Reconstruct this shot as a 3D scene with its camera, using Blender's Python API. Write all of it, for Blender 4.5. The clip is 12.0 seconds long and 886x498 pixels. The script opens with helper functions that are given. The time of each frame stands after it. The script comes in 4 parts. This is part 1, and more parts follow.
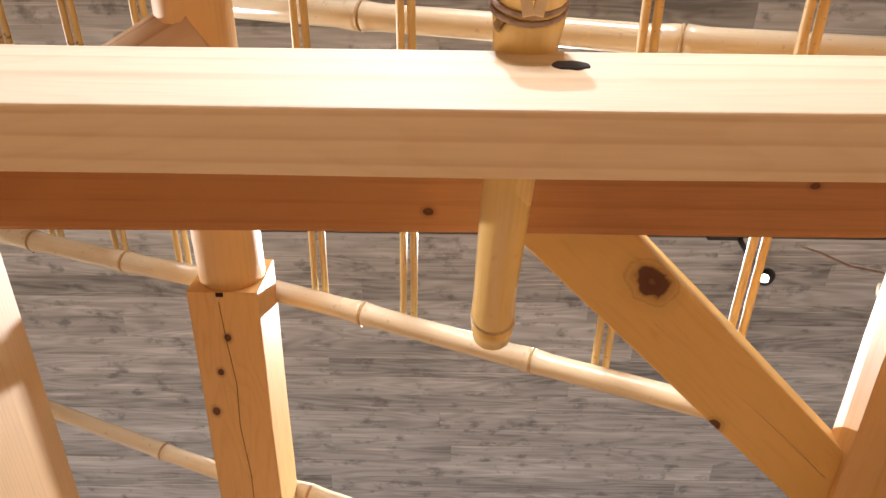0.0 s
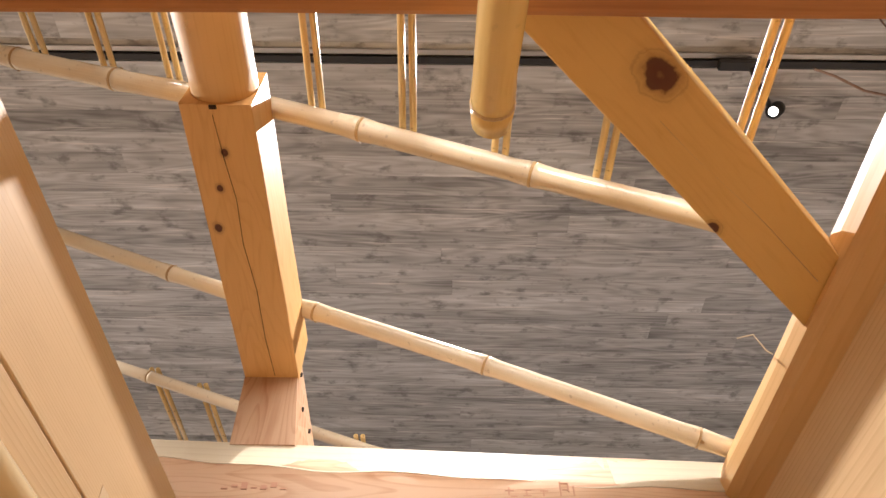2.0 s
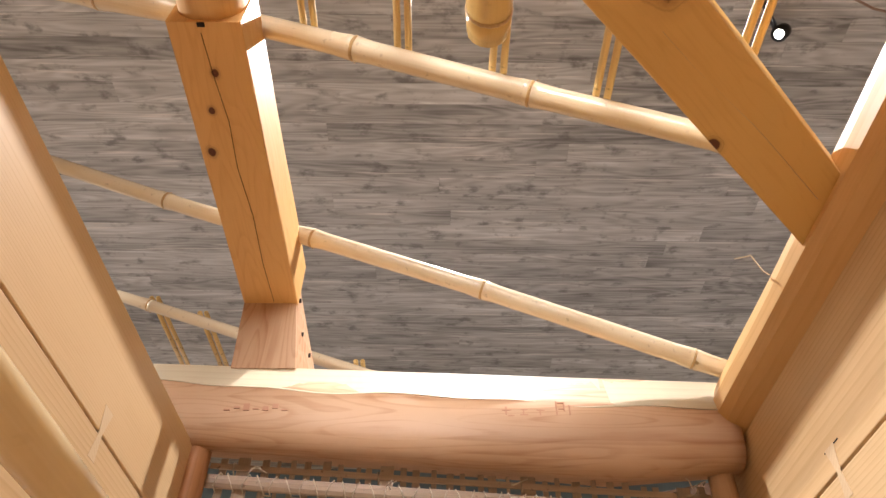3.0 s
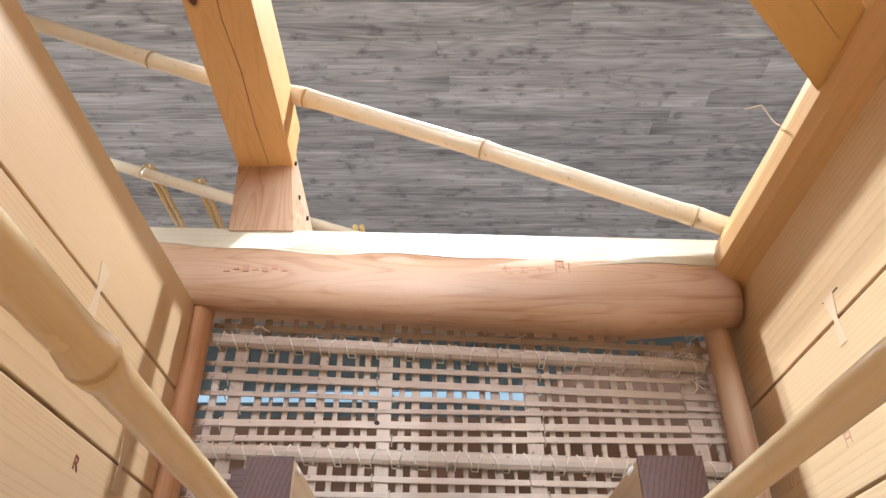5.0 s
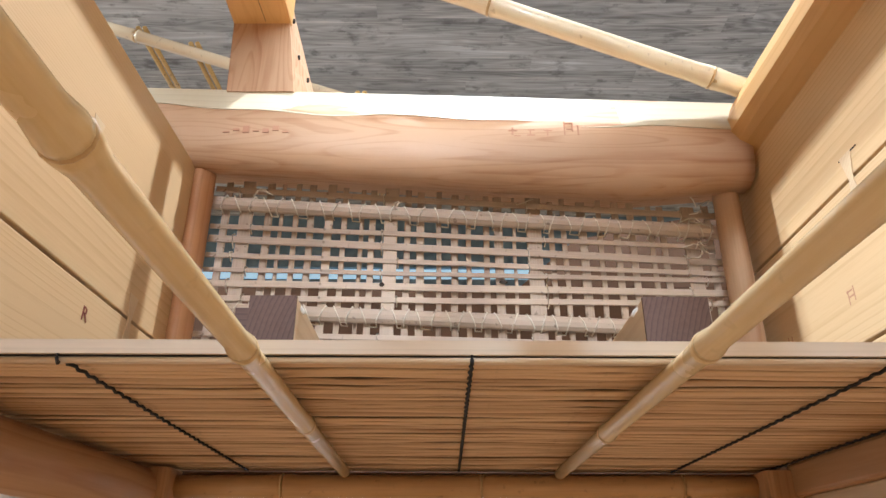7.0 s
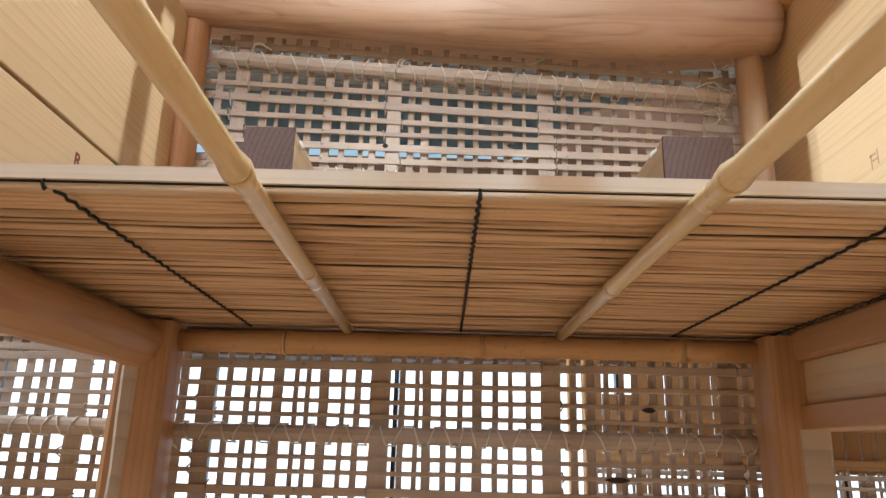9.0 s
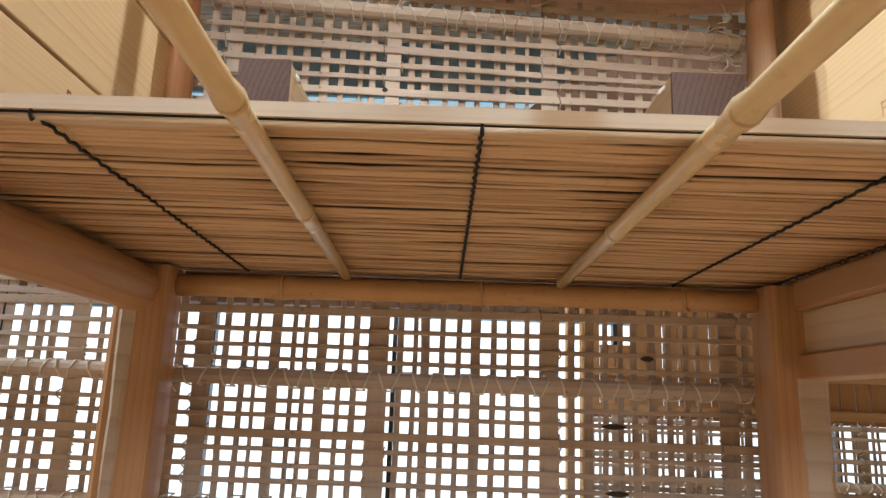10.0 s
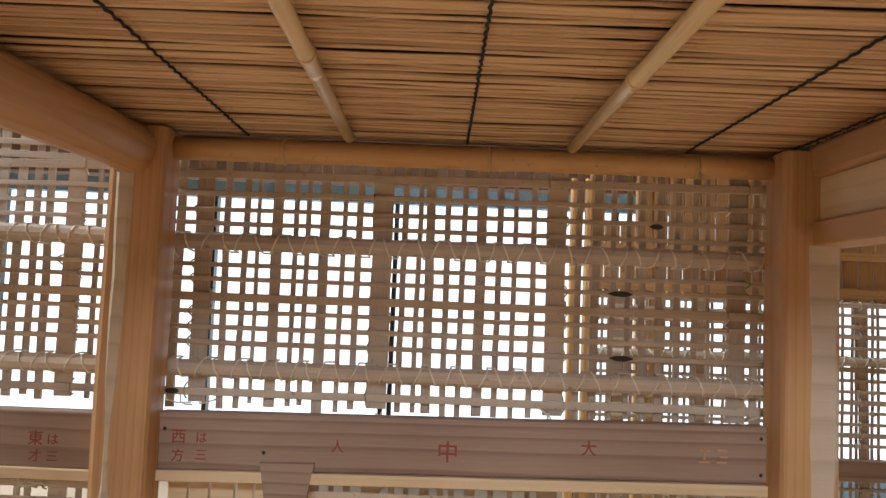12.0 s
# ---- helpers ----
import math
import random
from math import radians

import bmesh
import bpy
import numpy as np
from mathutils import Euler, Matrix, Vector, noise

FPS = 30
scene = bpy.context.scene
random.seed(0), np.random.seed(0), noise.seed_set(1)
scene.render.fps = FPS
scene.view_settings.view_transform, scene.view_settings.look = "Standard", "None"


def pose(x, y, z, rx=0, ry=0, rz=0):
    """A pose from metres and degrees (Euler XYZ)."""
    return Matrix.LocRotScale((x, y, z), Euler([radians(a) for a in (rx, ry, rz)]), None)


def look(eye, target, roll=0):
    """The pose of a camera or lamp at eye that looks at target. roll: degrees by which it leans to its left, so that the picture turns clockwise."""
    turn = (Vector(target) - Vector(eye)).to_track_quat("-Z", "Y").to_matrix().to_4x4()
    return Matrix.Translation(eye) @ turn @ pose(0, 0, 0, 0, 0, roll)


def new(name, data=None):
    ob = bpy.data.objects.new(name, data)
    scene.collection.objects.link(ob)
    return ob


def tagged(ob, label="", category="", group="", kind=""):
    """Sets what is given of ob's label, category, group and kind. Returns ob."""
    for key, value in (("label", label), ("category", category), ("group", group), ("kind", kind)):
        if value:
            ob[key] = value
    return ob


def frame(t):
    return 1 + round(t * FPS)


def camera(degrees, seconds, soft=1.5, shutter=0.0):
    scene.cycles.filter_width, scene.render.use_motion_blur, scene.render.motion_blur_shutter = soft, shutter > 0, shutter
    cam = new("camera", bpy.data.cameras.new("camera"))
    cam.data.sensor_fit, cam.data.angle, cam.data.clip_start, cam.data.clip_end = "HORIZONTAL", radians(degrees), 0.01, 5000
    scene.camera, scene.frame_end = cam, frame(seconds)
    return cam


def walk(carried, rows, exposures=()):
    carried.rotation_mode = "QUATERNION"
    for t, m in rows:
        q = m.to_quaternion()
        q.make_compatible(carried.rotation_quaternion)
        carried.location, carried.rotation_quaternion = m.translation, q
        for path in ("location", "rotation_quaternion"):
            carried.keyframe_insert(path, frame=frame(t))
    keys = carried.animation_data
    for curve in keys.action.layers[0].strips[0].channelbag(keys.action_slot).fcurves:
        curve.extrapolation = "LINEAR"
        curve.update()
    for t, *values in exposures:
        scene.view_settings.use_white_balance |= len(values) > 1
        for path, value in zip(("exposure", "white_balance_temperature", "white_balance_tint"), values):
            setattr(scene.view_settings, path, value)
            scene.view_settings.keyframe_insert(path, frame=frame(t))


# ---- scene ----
cam = camera(64.4, 12.0)
PATH = [
    (0, (0.159, 0.114, 1.629), (0.153, 1.052, 3.395), 1.1),
    (0.5, (0.159, 0.133, 1.627), (0.158, 1.156, 3.346), 1.0),
    (1, (0.159, 0.149, 1.622), (0.16, 1.264, 3.283), 1.0),
    (1.5, (0.157, 0.172, 1.612), (0.153, 1.382, 3.205), 1.0),
    (2, (0.165, 0.187, 1.606), (0.158, 1.475, 3.136), 1.0),
    (2.5, (0.168, 0.198, 1.6), (0.162, 1.56, 3.065), 0.8),
    (3, (0.169, 0.211, 1.598), (0.167, 1.636, 3.001), 0.5),
    (3.2, (0.17, 0.212, 1.598), (0.167, 1.66, 2.978), 0.4),
    (4.8, (0.177, 0.257, 1.587), (0.168, 1.883, 2.752), 0.1),
    (5, (0.173, 0.264, 1.589), (0.171, 1.911, 2.723), -0.1),
    (5.5, (0.174, 0.275, 1.58), (0.172, 1.968, 2.644), -0.1),
    (6, (0.174, 0.29, 1.572), (0.168, 2.025, 2.566), 0.0),
    (6.5, (0.174, 0.301, 1.567), (0.162, 2.078, 2.486), 0.2),
    (7, (0.174, 0.31, 1.561), (0.157, 2.12, 2.411), 0.4),
    (7.2, (0.177, 0.306, 1.56), (0.156, 2.129, 2.38), 0.5),
    (9, (0.171, 0.364, 1.528), (0.149, 2.287, 2.077), 1.6),
    (9.5, (0.172, 0.371, 1.523), (0.152, 2.311, 2.007), 1.9),
    (10, (0.171, 0.382, 1.517), (0.154, 2.336, 1.941), 2.1),
    (10.5, (0.165, 0.391, 1.513), (0.149, 2.358, 1.876), 2.2),
    (11, (0.163, 0.406, 1.5), (0.149, 2.384, 1.794), 2.1),
    (11.5, (0.166, 0.416, 1.487), (0.153, 2.404, 1.706), 2.3),
    (12, (0.161, 0.424, 1.47), (0.155, 2.42, 1.596), 2.3),
]
walk(cam, [(t, look(eye, target, roll)) for t, eye, target, roll in PATH], [(0, 0.62, 6250, 16), (3.2, 0.56, 6350, 15), (4.8, 0.90, 5300, 9), (5.4, 0.76, 5450, 8), (7.2, 0.78, 5450, 6), (9, 0.76, 5350, 4), (9.6, 0.66, 5550, 3), (12, 0.66, 5700, 3)])

# ---- light ----
world = bpy.data.worlds.new("hall_air")
scene.world = world
world.use_nodes = True
world.node_tree.nodes["Background"].inputs[0].default_value = (0.75, 0.86, 1.0, 1)
world.node_tree.nodes["Background"].inputs[1].default_value = 0.30


def spot(name, at, to, watts, colour, degrees, size=0.03):
    data = bpy.data.lights.new(name, "SPOT")
    data.energy, data.color, data.spot_size, data.spot_blend, data.shadow_soft_size = watts, colour, radians(degrees), 0.5, size
    ob = new(name, data)
    ob.matrix_world = look(at, to)
    return ob


WARM = (1.0, 0.95, 0.88)
spot("spot_light", (0.405, 1.61, 4.42), (0.2, 1.05, 2.2), 235, WARM, 66, 0.018)
# unseen fill lamp added to bounce light up off the room floor
spot("spot_light", (0.3, -2.2, 4.42), (0.0, -0.4, 0.36), 300, WARM, 28, 0.05)
spot("spot_light", (1.62, 1.72, 4.38), (0.2, 1.0, 2.2), 8, WARM, 60)
# two unseen fill lamps added in the south for log and upper lattice
spot("spot_light", (-0.15, -4.8, 4.40), (0.3, 1.65, 2.2), 750, (1.0, 0.97, 0.93), 28, 0.6)
spot("spot_light", (0.25, -4.8, 3.25), (0.21, 1.757, 2.42), 900, (1.0, 0.95, 0.88), 13, 0.40)
# cool fill lamp, unseen, added to whiten the plank beam's front face
spot("spot_light", (0.0, -1.9, 4.42), (0.1, 0.23, 2.1), 190, (0.66, 0.83, 1.0), 32, 0.06)
spot("spot_light", (-4.15, 1.66, 4.42), (0.4, 1.1, 2.2), 590, WARM, 44, 0.05)
# four unseen lamps added round the hall to lift its ambient light
for hx, hy, watts in ((4.0, -2.5, 640), (4.2, 3.6, 620), (-4.2, 3.6, 820), (-4.0, -2.5, 900)):
    spot("spot_light", (hx, hy, 4.42), (hx * 0.9, hy * 0.9, 0), watts, WARM, 86, 0.1)

# ---- materials ----


def nodes_of(name):
    m = bpy.data.materials.new(name)
    m.use_nodes = True
    t = m.node_tree
    return m, t, t.nodes["Principled BSDF"]


def add(t, kind, **sets):
    n = t.nodes.new(kind)
    for k, v in sets.items():
        if k in n.inputs:
            n.inputs[k].default_value = v
    return n


def mathn(t, op, a, b=None, c=None):
    n = t.nodes.new("ShaderNodeMath")
    n.operation = op
    for i, v in enumerate((a, b, c)):
        if v is None:
            continue
        if isinstance(v, (int, float)):
            n.inputs[i].default_value = v
        else:
            t.links.new(v, n.inputs[i])
    return n.outputs[0]


def mixc(t, fac, a, b, blend="MIX"):
    n = t.nodes.new("ShaderNodeMix")
    n.data_type, n.blend_type = "RGBA", blend
    for sock, v in ((n.inputs[0], fac), (n.inputs[6], a), (n.inputs[7], b)):
        if isinstance(v, (int, float)):
            sock.default_value = v
        elif isinstance(v, tuple):
            sock.default_value = (*v, 1)
        else:
            t.links.new(v, sock)
    return n.outputs[2]


def ramp(t, value, stops):
    n = t.nodes.new("ShaderNodeValToRGB")
    e = n.color_ramp.elements
    while len(e) < len(stops):
        e.new(0.5)
    for el, (p, c) in zip(e, stops):
        el.position, el.color = p, (c, c, c, 1) if isinstance(c, (int, float)) else (*c, 1)
    t.links.new(value, n.inputs[0])
    return n.outputs[0]


def coords(t, stretch, island=False):
    """Own coordinates of each piece, shifted at random, long grain along x."""
    tc = t.nodes.new("ShaderNodeTexCoord")
    if island:
        rnd = t.nodes.new("ShaderNodeNewGeometry").outputs["Random Per Island"]
    else:
        rnd = t.nodes.new("ShaderNodeObjectInfo").outputs["Random"]
    comb = t.nodes.new("ShaderNodeCombineXYZ")
    for i, k in enumerate((37.0, 0.35, 0.21)):
        t.links.new(mathn(t, "MULTIPLY", rnd, k), comb.inputs[i])
    va = t.nodes.new("ShaderNodeVectorMath")
    va.operation = "ADD"
    t.links.new(tc.outputs["Object"], va.inputs[0])
    t.links.new(comb.outputs[0], va.inputs[1])
    mp = t.nodes.new("ShaderNodeMapping")
    mp.inputs["Scale"].default_value = stretch
    t.links.new(va.outputs[0], mp.inputs[0])
    return tc.outputs["Object"], mp.outputs[0], rnd


def timber_mat(name, light, dark, ring=38.0, contrast=0.55, rough=0.55, knots=(), blotch=0.35, vary=0.12, centre=(0.0, 0.02, -0.06), warp=2.2, figure=0.0, figure_size=(0.42, 0.085)):
    """Sawn softwood: growth rings round a heart beside the piece, fine fibre, blotches, single knots (x, y, z, size)."""
    m, t, b = nodes_of(name)
    raw, co, rnd = coords(t, (0.045, 1, 1))
    off = t.nodes.new("ShaderNodeVectorMath")
    off.operation = "ADD"
    off.inputs[1].default_value = centre
    t.links.new(co, off.inputs[0])
    wave = add(t, "ShaderNodeTexWave", Scale=ring, Distortion=warp, Detail=2.0)
    wave.inputs["Detail Scale"].default_value = 0.5
    wave.wave_type, wave.rings_direction, wave.wave_profile = "RINGS", "X", "SAW"
    t.links.new(off.outputs[0], wave.inputs[0])
    fine = add(t, "ShaderNodeTexNoise", Scale=260.0, Detail=3.0)
    t.links.new(co, fine.inputs["Vector"])
    big = add(t, "ShaderNodeTexNoise", Scale=9.0, Detail=3.0)
    mp2 = t.nodes.new("ShaderNodeMapping")
    mp2.inputs["Scale"].default_value = (0.35, 1, 1)
    t.links.new(raw, mp2.inputs[0])
    t.links.new(mp2.outputs[0], big.inputs["Vector"])
    rings = ramp(t, wave.outputs["Fac"], [(0.0, 0.0), (0.62, 0.25), (0.9, 1.0), (1.0, 0.15)])
    f = mathn(t, "MULTIPLY", rings, contrast)
    f = mathn(t, "ADD", f, mathn(t, "MULTIPLY", mathn(t, "SUBTRACT", fine.outputs[0], 0.5), 0.55))
    f = mathn(t, "ADD", f, mathn(t, "MULTIPLY", mathn(t, "SUBTRACT", big.outputs[0], 0.5), blotch * 2))
    f = mathn(t, "ADD", f, mathn(t, "MULTIPLY", mathn(t, "SUBTRACT", rnd, 0.5), vary * 2))
    if figure:
        # plain-sawn figure: nested contour lines, drawn out along the grain
        fg = add(t, "ShaderNodeTexNoise", Scale=1.0, Detail=1.0)
        mp3 = t.nodes.new("ShaderNodeMapping")
        mp3.inputs["Scale"].default_value = (1 / figure_size[0], 1 / figure_size[1], 1 / figure_size[1])
        t.links.new(raw, mp3.inputs[0])
        t.links.new(mp3.outputs[0], fg.inputs["Vector"])
        line = ramp(t, mathn(t, "FRACT", mathn(t, "MULTIPLY", fg.outputs[0], 12.0)), [(0.0, 0.0), (0.55, 0.12), (0.86, 1.0), (0.94, 0.7), (1.0, 0.0)])
        f = mathn(t, "ADD", f, mathn(t, "MULTIPLY", mathn(t, "SUBTRACT", line, 0.25), figure))
    f = mathn(t, "ADD", f, 0.0)
    f.node.use_clamp = True
    col = mixc(t, f, light, dark)
    if knots:
        kn = add(t, "ShaderNodeTexNoise", Scale=55.0, Detail=3.0)
        t.links.new(raw, kn.inputs["Vector"])
        mixk = kn.outputs[0]
    for x, y, z, s in knots:
        d = t.nodes.new("ShaderNodeVectorMath")
        d.operation = "SUBTRACT"
        d.inputs[1].default_value = (x, y, z)
        t.links.new(raw, d.inputs[0])
        sc = t.nodes.new("ShaderNodeVectorMath")
        sc.operation = "MULTIPLY"
        sc.inputs[1].default_value = (0.75 / s, 1 / s, 1 / s)
        t.links.new(d.outputs[0], sc.inputs[0])
        ln = t.nodes.new("ShaderNodeVectorMath")
        ln.operation = "LENGTH"
        t.links.new(sc.outputs[0], ln.inputs[0])
        wob = mathn(t, "ADD", ln.outputs["Value"], mathn(t, "MULTIPLY", mathn(t, "SUBTRACT", mixk, 0.5), 0.34))
        k = ramp(t, wob, [(0.0, 0.86), (0.10, 1.0), (0.37, 0.98), (0.45, 0.40), (0.58, 0.20), (0.62, 0.34), (0.68, 0.10), (1.0, 0.0)])
        col = mixc(t, k, col, (0.10, 0.024, 0.007))
    t.links.new(col, b.inputs["Base Color"])
    t.links.new(mathn(t, "ADD", mathn(t, "MULTIPLY", f, 0.15), rough - 0.05), b.inputs["Roughness"])
    bump = add(t, "ShaderNodeBump", Strength=0.25, Distance=0.001)
    t.links.new(f, bump.inputs["Height"])
    t.links.new(bump.outputs[0], b.inputs["Normal"])
    return m


def cane_mat(name, light, dark, rough=0.35, spots=0.3, vary=0.3):
    """Bamboo or reed skin: long fibres, pale bloom, a few dark flecks."""
    m, t, b = nodes_of(name)
    raw, co, rnd = coords(t, (0.03, 1, 1))
    fib = add(t, "ShaderNodeTexNoise", Scale=330.0, Detail=2.0)
    t.links.new(co, fib.inputs["Vector"])
    big = add(t, "ShaderNodeTexNoise", Scale=7.0, Detail=4.0)
    t.links.new(raw, big.inputs["Vector"])
    fleck = add(t, "ShaderNodeTexNoise", Scale=70.0, Detail=2.0)
    t.links.new(raw, fleck.inputs["Vector"])
    f = mathn(t, "MULTIPLY", mathn(t, "SUBTRACT", fib.outputs[0], 0.35), 0.8)
    f = mathn(t, "ADD", f, mathn(t, "MULTIPLY", mathn(t, "SUBTRACT", big.outputs[0], 0.45), 1.0))
    f = mathn(t, "ADD", f, mathn(t, "MULTIPLY", mathn(t, "SUBTRACT", rnd, 0.5), vary * 2))
    f.node.use_clamp = True
    col = mixc(t, f, light, dark)
    col = mixc(t, mathn(t, "MULTIPLY", ramp(t, fleck.outputs[0], [(0.66, 0.0), (0.74, 1.0)]), spots), col, (dark[0] * 0.35, dark[1] * 0.3, dark[2] * 0.3))
    t.links.new(col, b.inputs["Base Color"])
    t.links.new(mathn(t, "ADD", mathn(t, "MULTIPLY", big.outputs[0], 0.25), rough - 0.1), b.inputs["Roughness"])
    bump = add(t, "ShaderNodeBump", Strength=0.15, Distance=0.0006)
    t.links.new(fib.outputs[0], bump.inputs["Height"])
    t.links.new(bump.outputs[0], b.inputs["Normal"])
    return m


def plain_mat(name, colour, rough=0.6, mottled=0.15, scale=12.0, metal=0.0):
    m, t, b = nodes_of(name)
    tc = t.nodes.new("ShaderNodeTexCoord")
    n = add(t, "ShaderNodeTexNoise", Scale=scale, Detail=5.0)
    t.links.new(tc.outputs["Object"], n.inputs["Vector"])
    lo = tuple(c * (1 - mottled) for c in colour)
    hi = tuple(min(1, c * (1 + mottled)) for c in colour)
    t.links.new(mixc(t, n.outputs[0], lo, hi), b.inputs["Base Color"])
    b.inputs["Roughness"].default_value, b.inputs["Metallic"].default_value = rough, metal
    return m


def glow_mat(name, colour, strength):
    m, t, b = nodes_of(name)
    b.inputs["Base Color"].default_value = (*colour, 1)
    b.inputs["Emission Color"].default_value, b.inputs["Emission Strength"].default_value = (*colour, 1), strength
    return m


def plank_mat(name):
    """Weathered brown-grey planks: each board its own tone, long soft grain, dark smudges, pale scratches."""
    m, t, b = nodes_of(name)
    raw, co, rnd = coords(t, (0.16, 1, 1), island=True)

    def noisy(long, wide, detail=4.0, rough=0.6):
        """Noise whose marks are about long metres by wide metres."""
        n = add(t, "ShaderNodeTexNoise", Scale=1.0, Detail=detail, Roughness=rough)
        mp = t.nodes.new("ShaderNodeMapping")
        mp.inputs["Scale"].default_value = (1 / (0.16 * long), 1 / wide, 1 / wide)
        t.links.new(co, mp.inputs[0])
        t.links.new(mp.outputs[0], n.inputs["Vector"])
        return n.outputs[0]

    grain = noisy(0.75, 0.036, 4.0, 0.55)
    fine = noisy(0.22, 0.014, 3.0, 0.55)
    smudge = noisy(0.12, 0.085, 5.0, 0.62)
    scratch = noisy(0.55, 0.014, 3.0, 0.6)
    patch = noisy(0.7, 0.11, 3.0, 0.6)
    figure = mathn(t, "SINE", mathn(t, "MULTIPLY", noisy(1.1, 0.13, 2.0, 0.4), 85.0))
    f = mathn(t, "ADD", mathn(t, "MULTIPLY", grain, 0.40), mathn(t, "MULTIPLY", fine, 0.12))
    f = mathn(t, "ADD", f, mathn(t, "MULTIPLY", mathn(t, "SUBTRACT", rnd, 0.5), 0.17))
    f = mathn(t, "ADD", f, mathn(t, "MULTIPLY", figure, 0.05))
    f = mathn(t, "ADD", f, mathn(t, "MULTIPLY", mathn(t, "SUBTRACT", patch, 0.5), 0.50))
    f = mathn(t, "ADD", f, 0.24)
    col = ramp(t, f, [(0.28, (0.175, 0.170, 0.160)), (0.46, (0.385, 0.378, 0.366)), (0.62, (0.56, 0.56, 0.55)), (0.78, (0.78, 0.79, 0.79))])
    col = mixc(t, mathn(t, "MULTIPLY", ramp(t, smudge, [(0.55, 0.0), (0.68, 1.0)]), 0.62), col, (0.092, 0.085, 0.078))
    col = mixc(t, mathn(t, "MULTIPLY", ramp(t, scratch, [(0.58, 0.0), (0.66, 1.0)]), mathn(t, "MULTIPLY", ramp(t, patch, [(0.40, 0.0), (0.60, 1.0)]), 0.8)), col, (0.80, 0.76, 0.72))
    t.links.new(col, b.inputs["Base Color"])
    b.inputs["Roughness"].default_value = 0.45
    bump = add(t, "ShaderNodeBump", Strength=0.2, Distance=0.002)
    t.links.new(grain, bump.inputs["Height"])
    t.links.new(bump.outputs[0], b.inputs["Normal"])
    return m


PINE = timber_mat("pine", (0.72, 0.45, 0.185), (0.54, 0.275, 0.08), ring=30, contrast=0.28)
PINE_BRACE = timber_mat("pine_brace", (0.72, 0.46, 0.155), (0.55, 0.285, 0.07), ring=11, contrast=0.10, warp=5.0, figure=0.16, knots=[(0.268, -0.031, -0.045, 0.050), (0.545, 0.056, -0.045, 0.022)])
PINE_RIDGE = timber_mat("pine_ridge", (0.72, 0.43, 0.155), (0.53, 0.245, 0.06), ring=15, contrast=0.10, warp=4.0, figure=0.22, knots=[(0.108, 0.0, -0.075, 0.017), (0.195, 0.025, -0.075, 0.016), (0.30, 0.048, -0.075, 0.02)])
CEDAR_RED = timber_mat("cedar_red", (0.47, 0.215, 0.080), (0.27, 0.095, 0.033), ring=12, contrast=0.3, blotch=0.7, warp=5.0, knots=[(1.438, 0.02, -0.065, 0.012), (1.90, -0.02, -0.065, 0.012), (1.10, -0.05, -0.065, 0.014)])
CEDAR_WALL = timber_mat("cedar_wall", (0.72, 0.52, 0.29), (0.55, 0.35, 0.155), ring=60, contrast=0.42, blotch=0.25)
PINK_LOG = timber_mat("pink_cedar", (0.60, 0.41, 0.255), (0.40, 0.215, 0.11), ring=10, contrast=0.75, blotch=0.4, warp=26.0)
LOG_WOOD = timber_mat("pink_log", (0.60, 0.385, 0.235), (0.41, 0.205, 0.10), ring=14, contrast=0.42, blotch=0.75, warp=6.0, figure=0.42, figure_size=(0.62, 0.075))
SAPWOOD = timber_mat("sapwood", (0.62, 0.54, 0.39), (0.48, 0.38, 0.25), ring=12, contrast=0.3, blotch=0.35)
POST_WOOD = timber_mat("post_wood", (0.55, 0.325, 0.16), (0.38, 0.19, 0.075), ring=22, contrast=0.4)
TIE_WOOD = timber_mat("tie_beam_wood", (0.36, 0.25, 0.195), (0.21, 0.13, 0.10), ring=32, contrast=0.7, rough=0.7)
RED_POST = timber_mat("red_post", (0.50, 0.25, 0.11), (0.36, 0.155, 0.06), ring=20, contrast=0.4)
PALE_PINE = timber_mat("pale_pine", (0.79, 0.63, 0.43), (0.60, 0.39, 0.20), ring=22, contrast=0.45, blotch=0.2, warp=5.0, figure=0.12)
PALE_WOOD = timber_mat("pale_wood", (0.74, 0.58, 0.38), (0.60, 0.42, 0.24), ring=40, contrast=0.4)
DARK_END = timber_mat("sealed_end_grain", (0.17, 0.105, 0.085), (0.075, 0.042, 0.036), ring=60, contrast=0.5, rough=0.8)
BAMBOO = cane_mat("bamboo", (0.80, 0.69, 0.50), (0.66, 0.51, 0.31), rough=0.2)
BATTEN = cane_mat("golden_bamboo", (0.80, 0.63, 0.36), (0.65, 0.46, 0.21), rough=0.22, spots=0.1)
GOLD_CANE = cane_mat("gold_bamboo", (0.78, 0.55, 0.20), (0.60, 0.36, 0.09), rough=0.22, spots=0.1)
JOINT = cane_mat("bamboo_joint", (0.60, 0.42, 0.20), (0.36, 0.21, 0.08))
BAMBOO_THIN = cane_mat("thin_bamboo", (0.74, 0.53, 0.22), (0.50, 0.31, 0.09), spots=0.7)
LATH = cane_mat("split_bamboo", (0.60, 0.49, 0.39), (0.34, 0.265, 0.215), rough=0.7, spots=0.5)
REED = cane_mat("reed", (0.70, 0.485, 0.28), (0.36, 0.21, 0.105), rough=0.6, spots=0.2, vary=0.55)
CORD = plain_mat("black_cord", (0.012, 0.011, 0.012), 0.8)
STRING = plain_mat("hemp_string", (0.76, 0.70, 0.60), 0.9)
# dark eave boards; also colours the shadow line behind the reeds
SHADE_WOOD = plain_mat("eave_and_shadow_strip_wood", (0.20, 0.115, 0.07), 0.7, 0.3, 5.0)
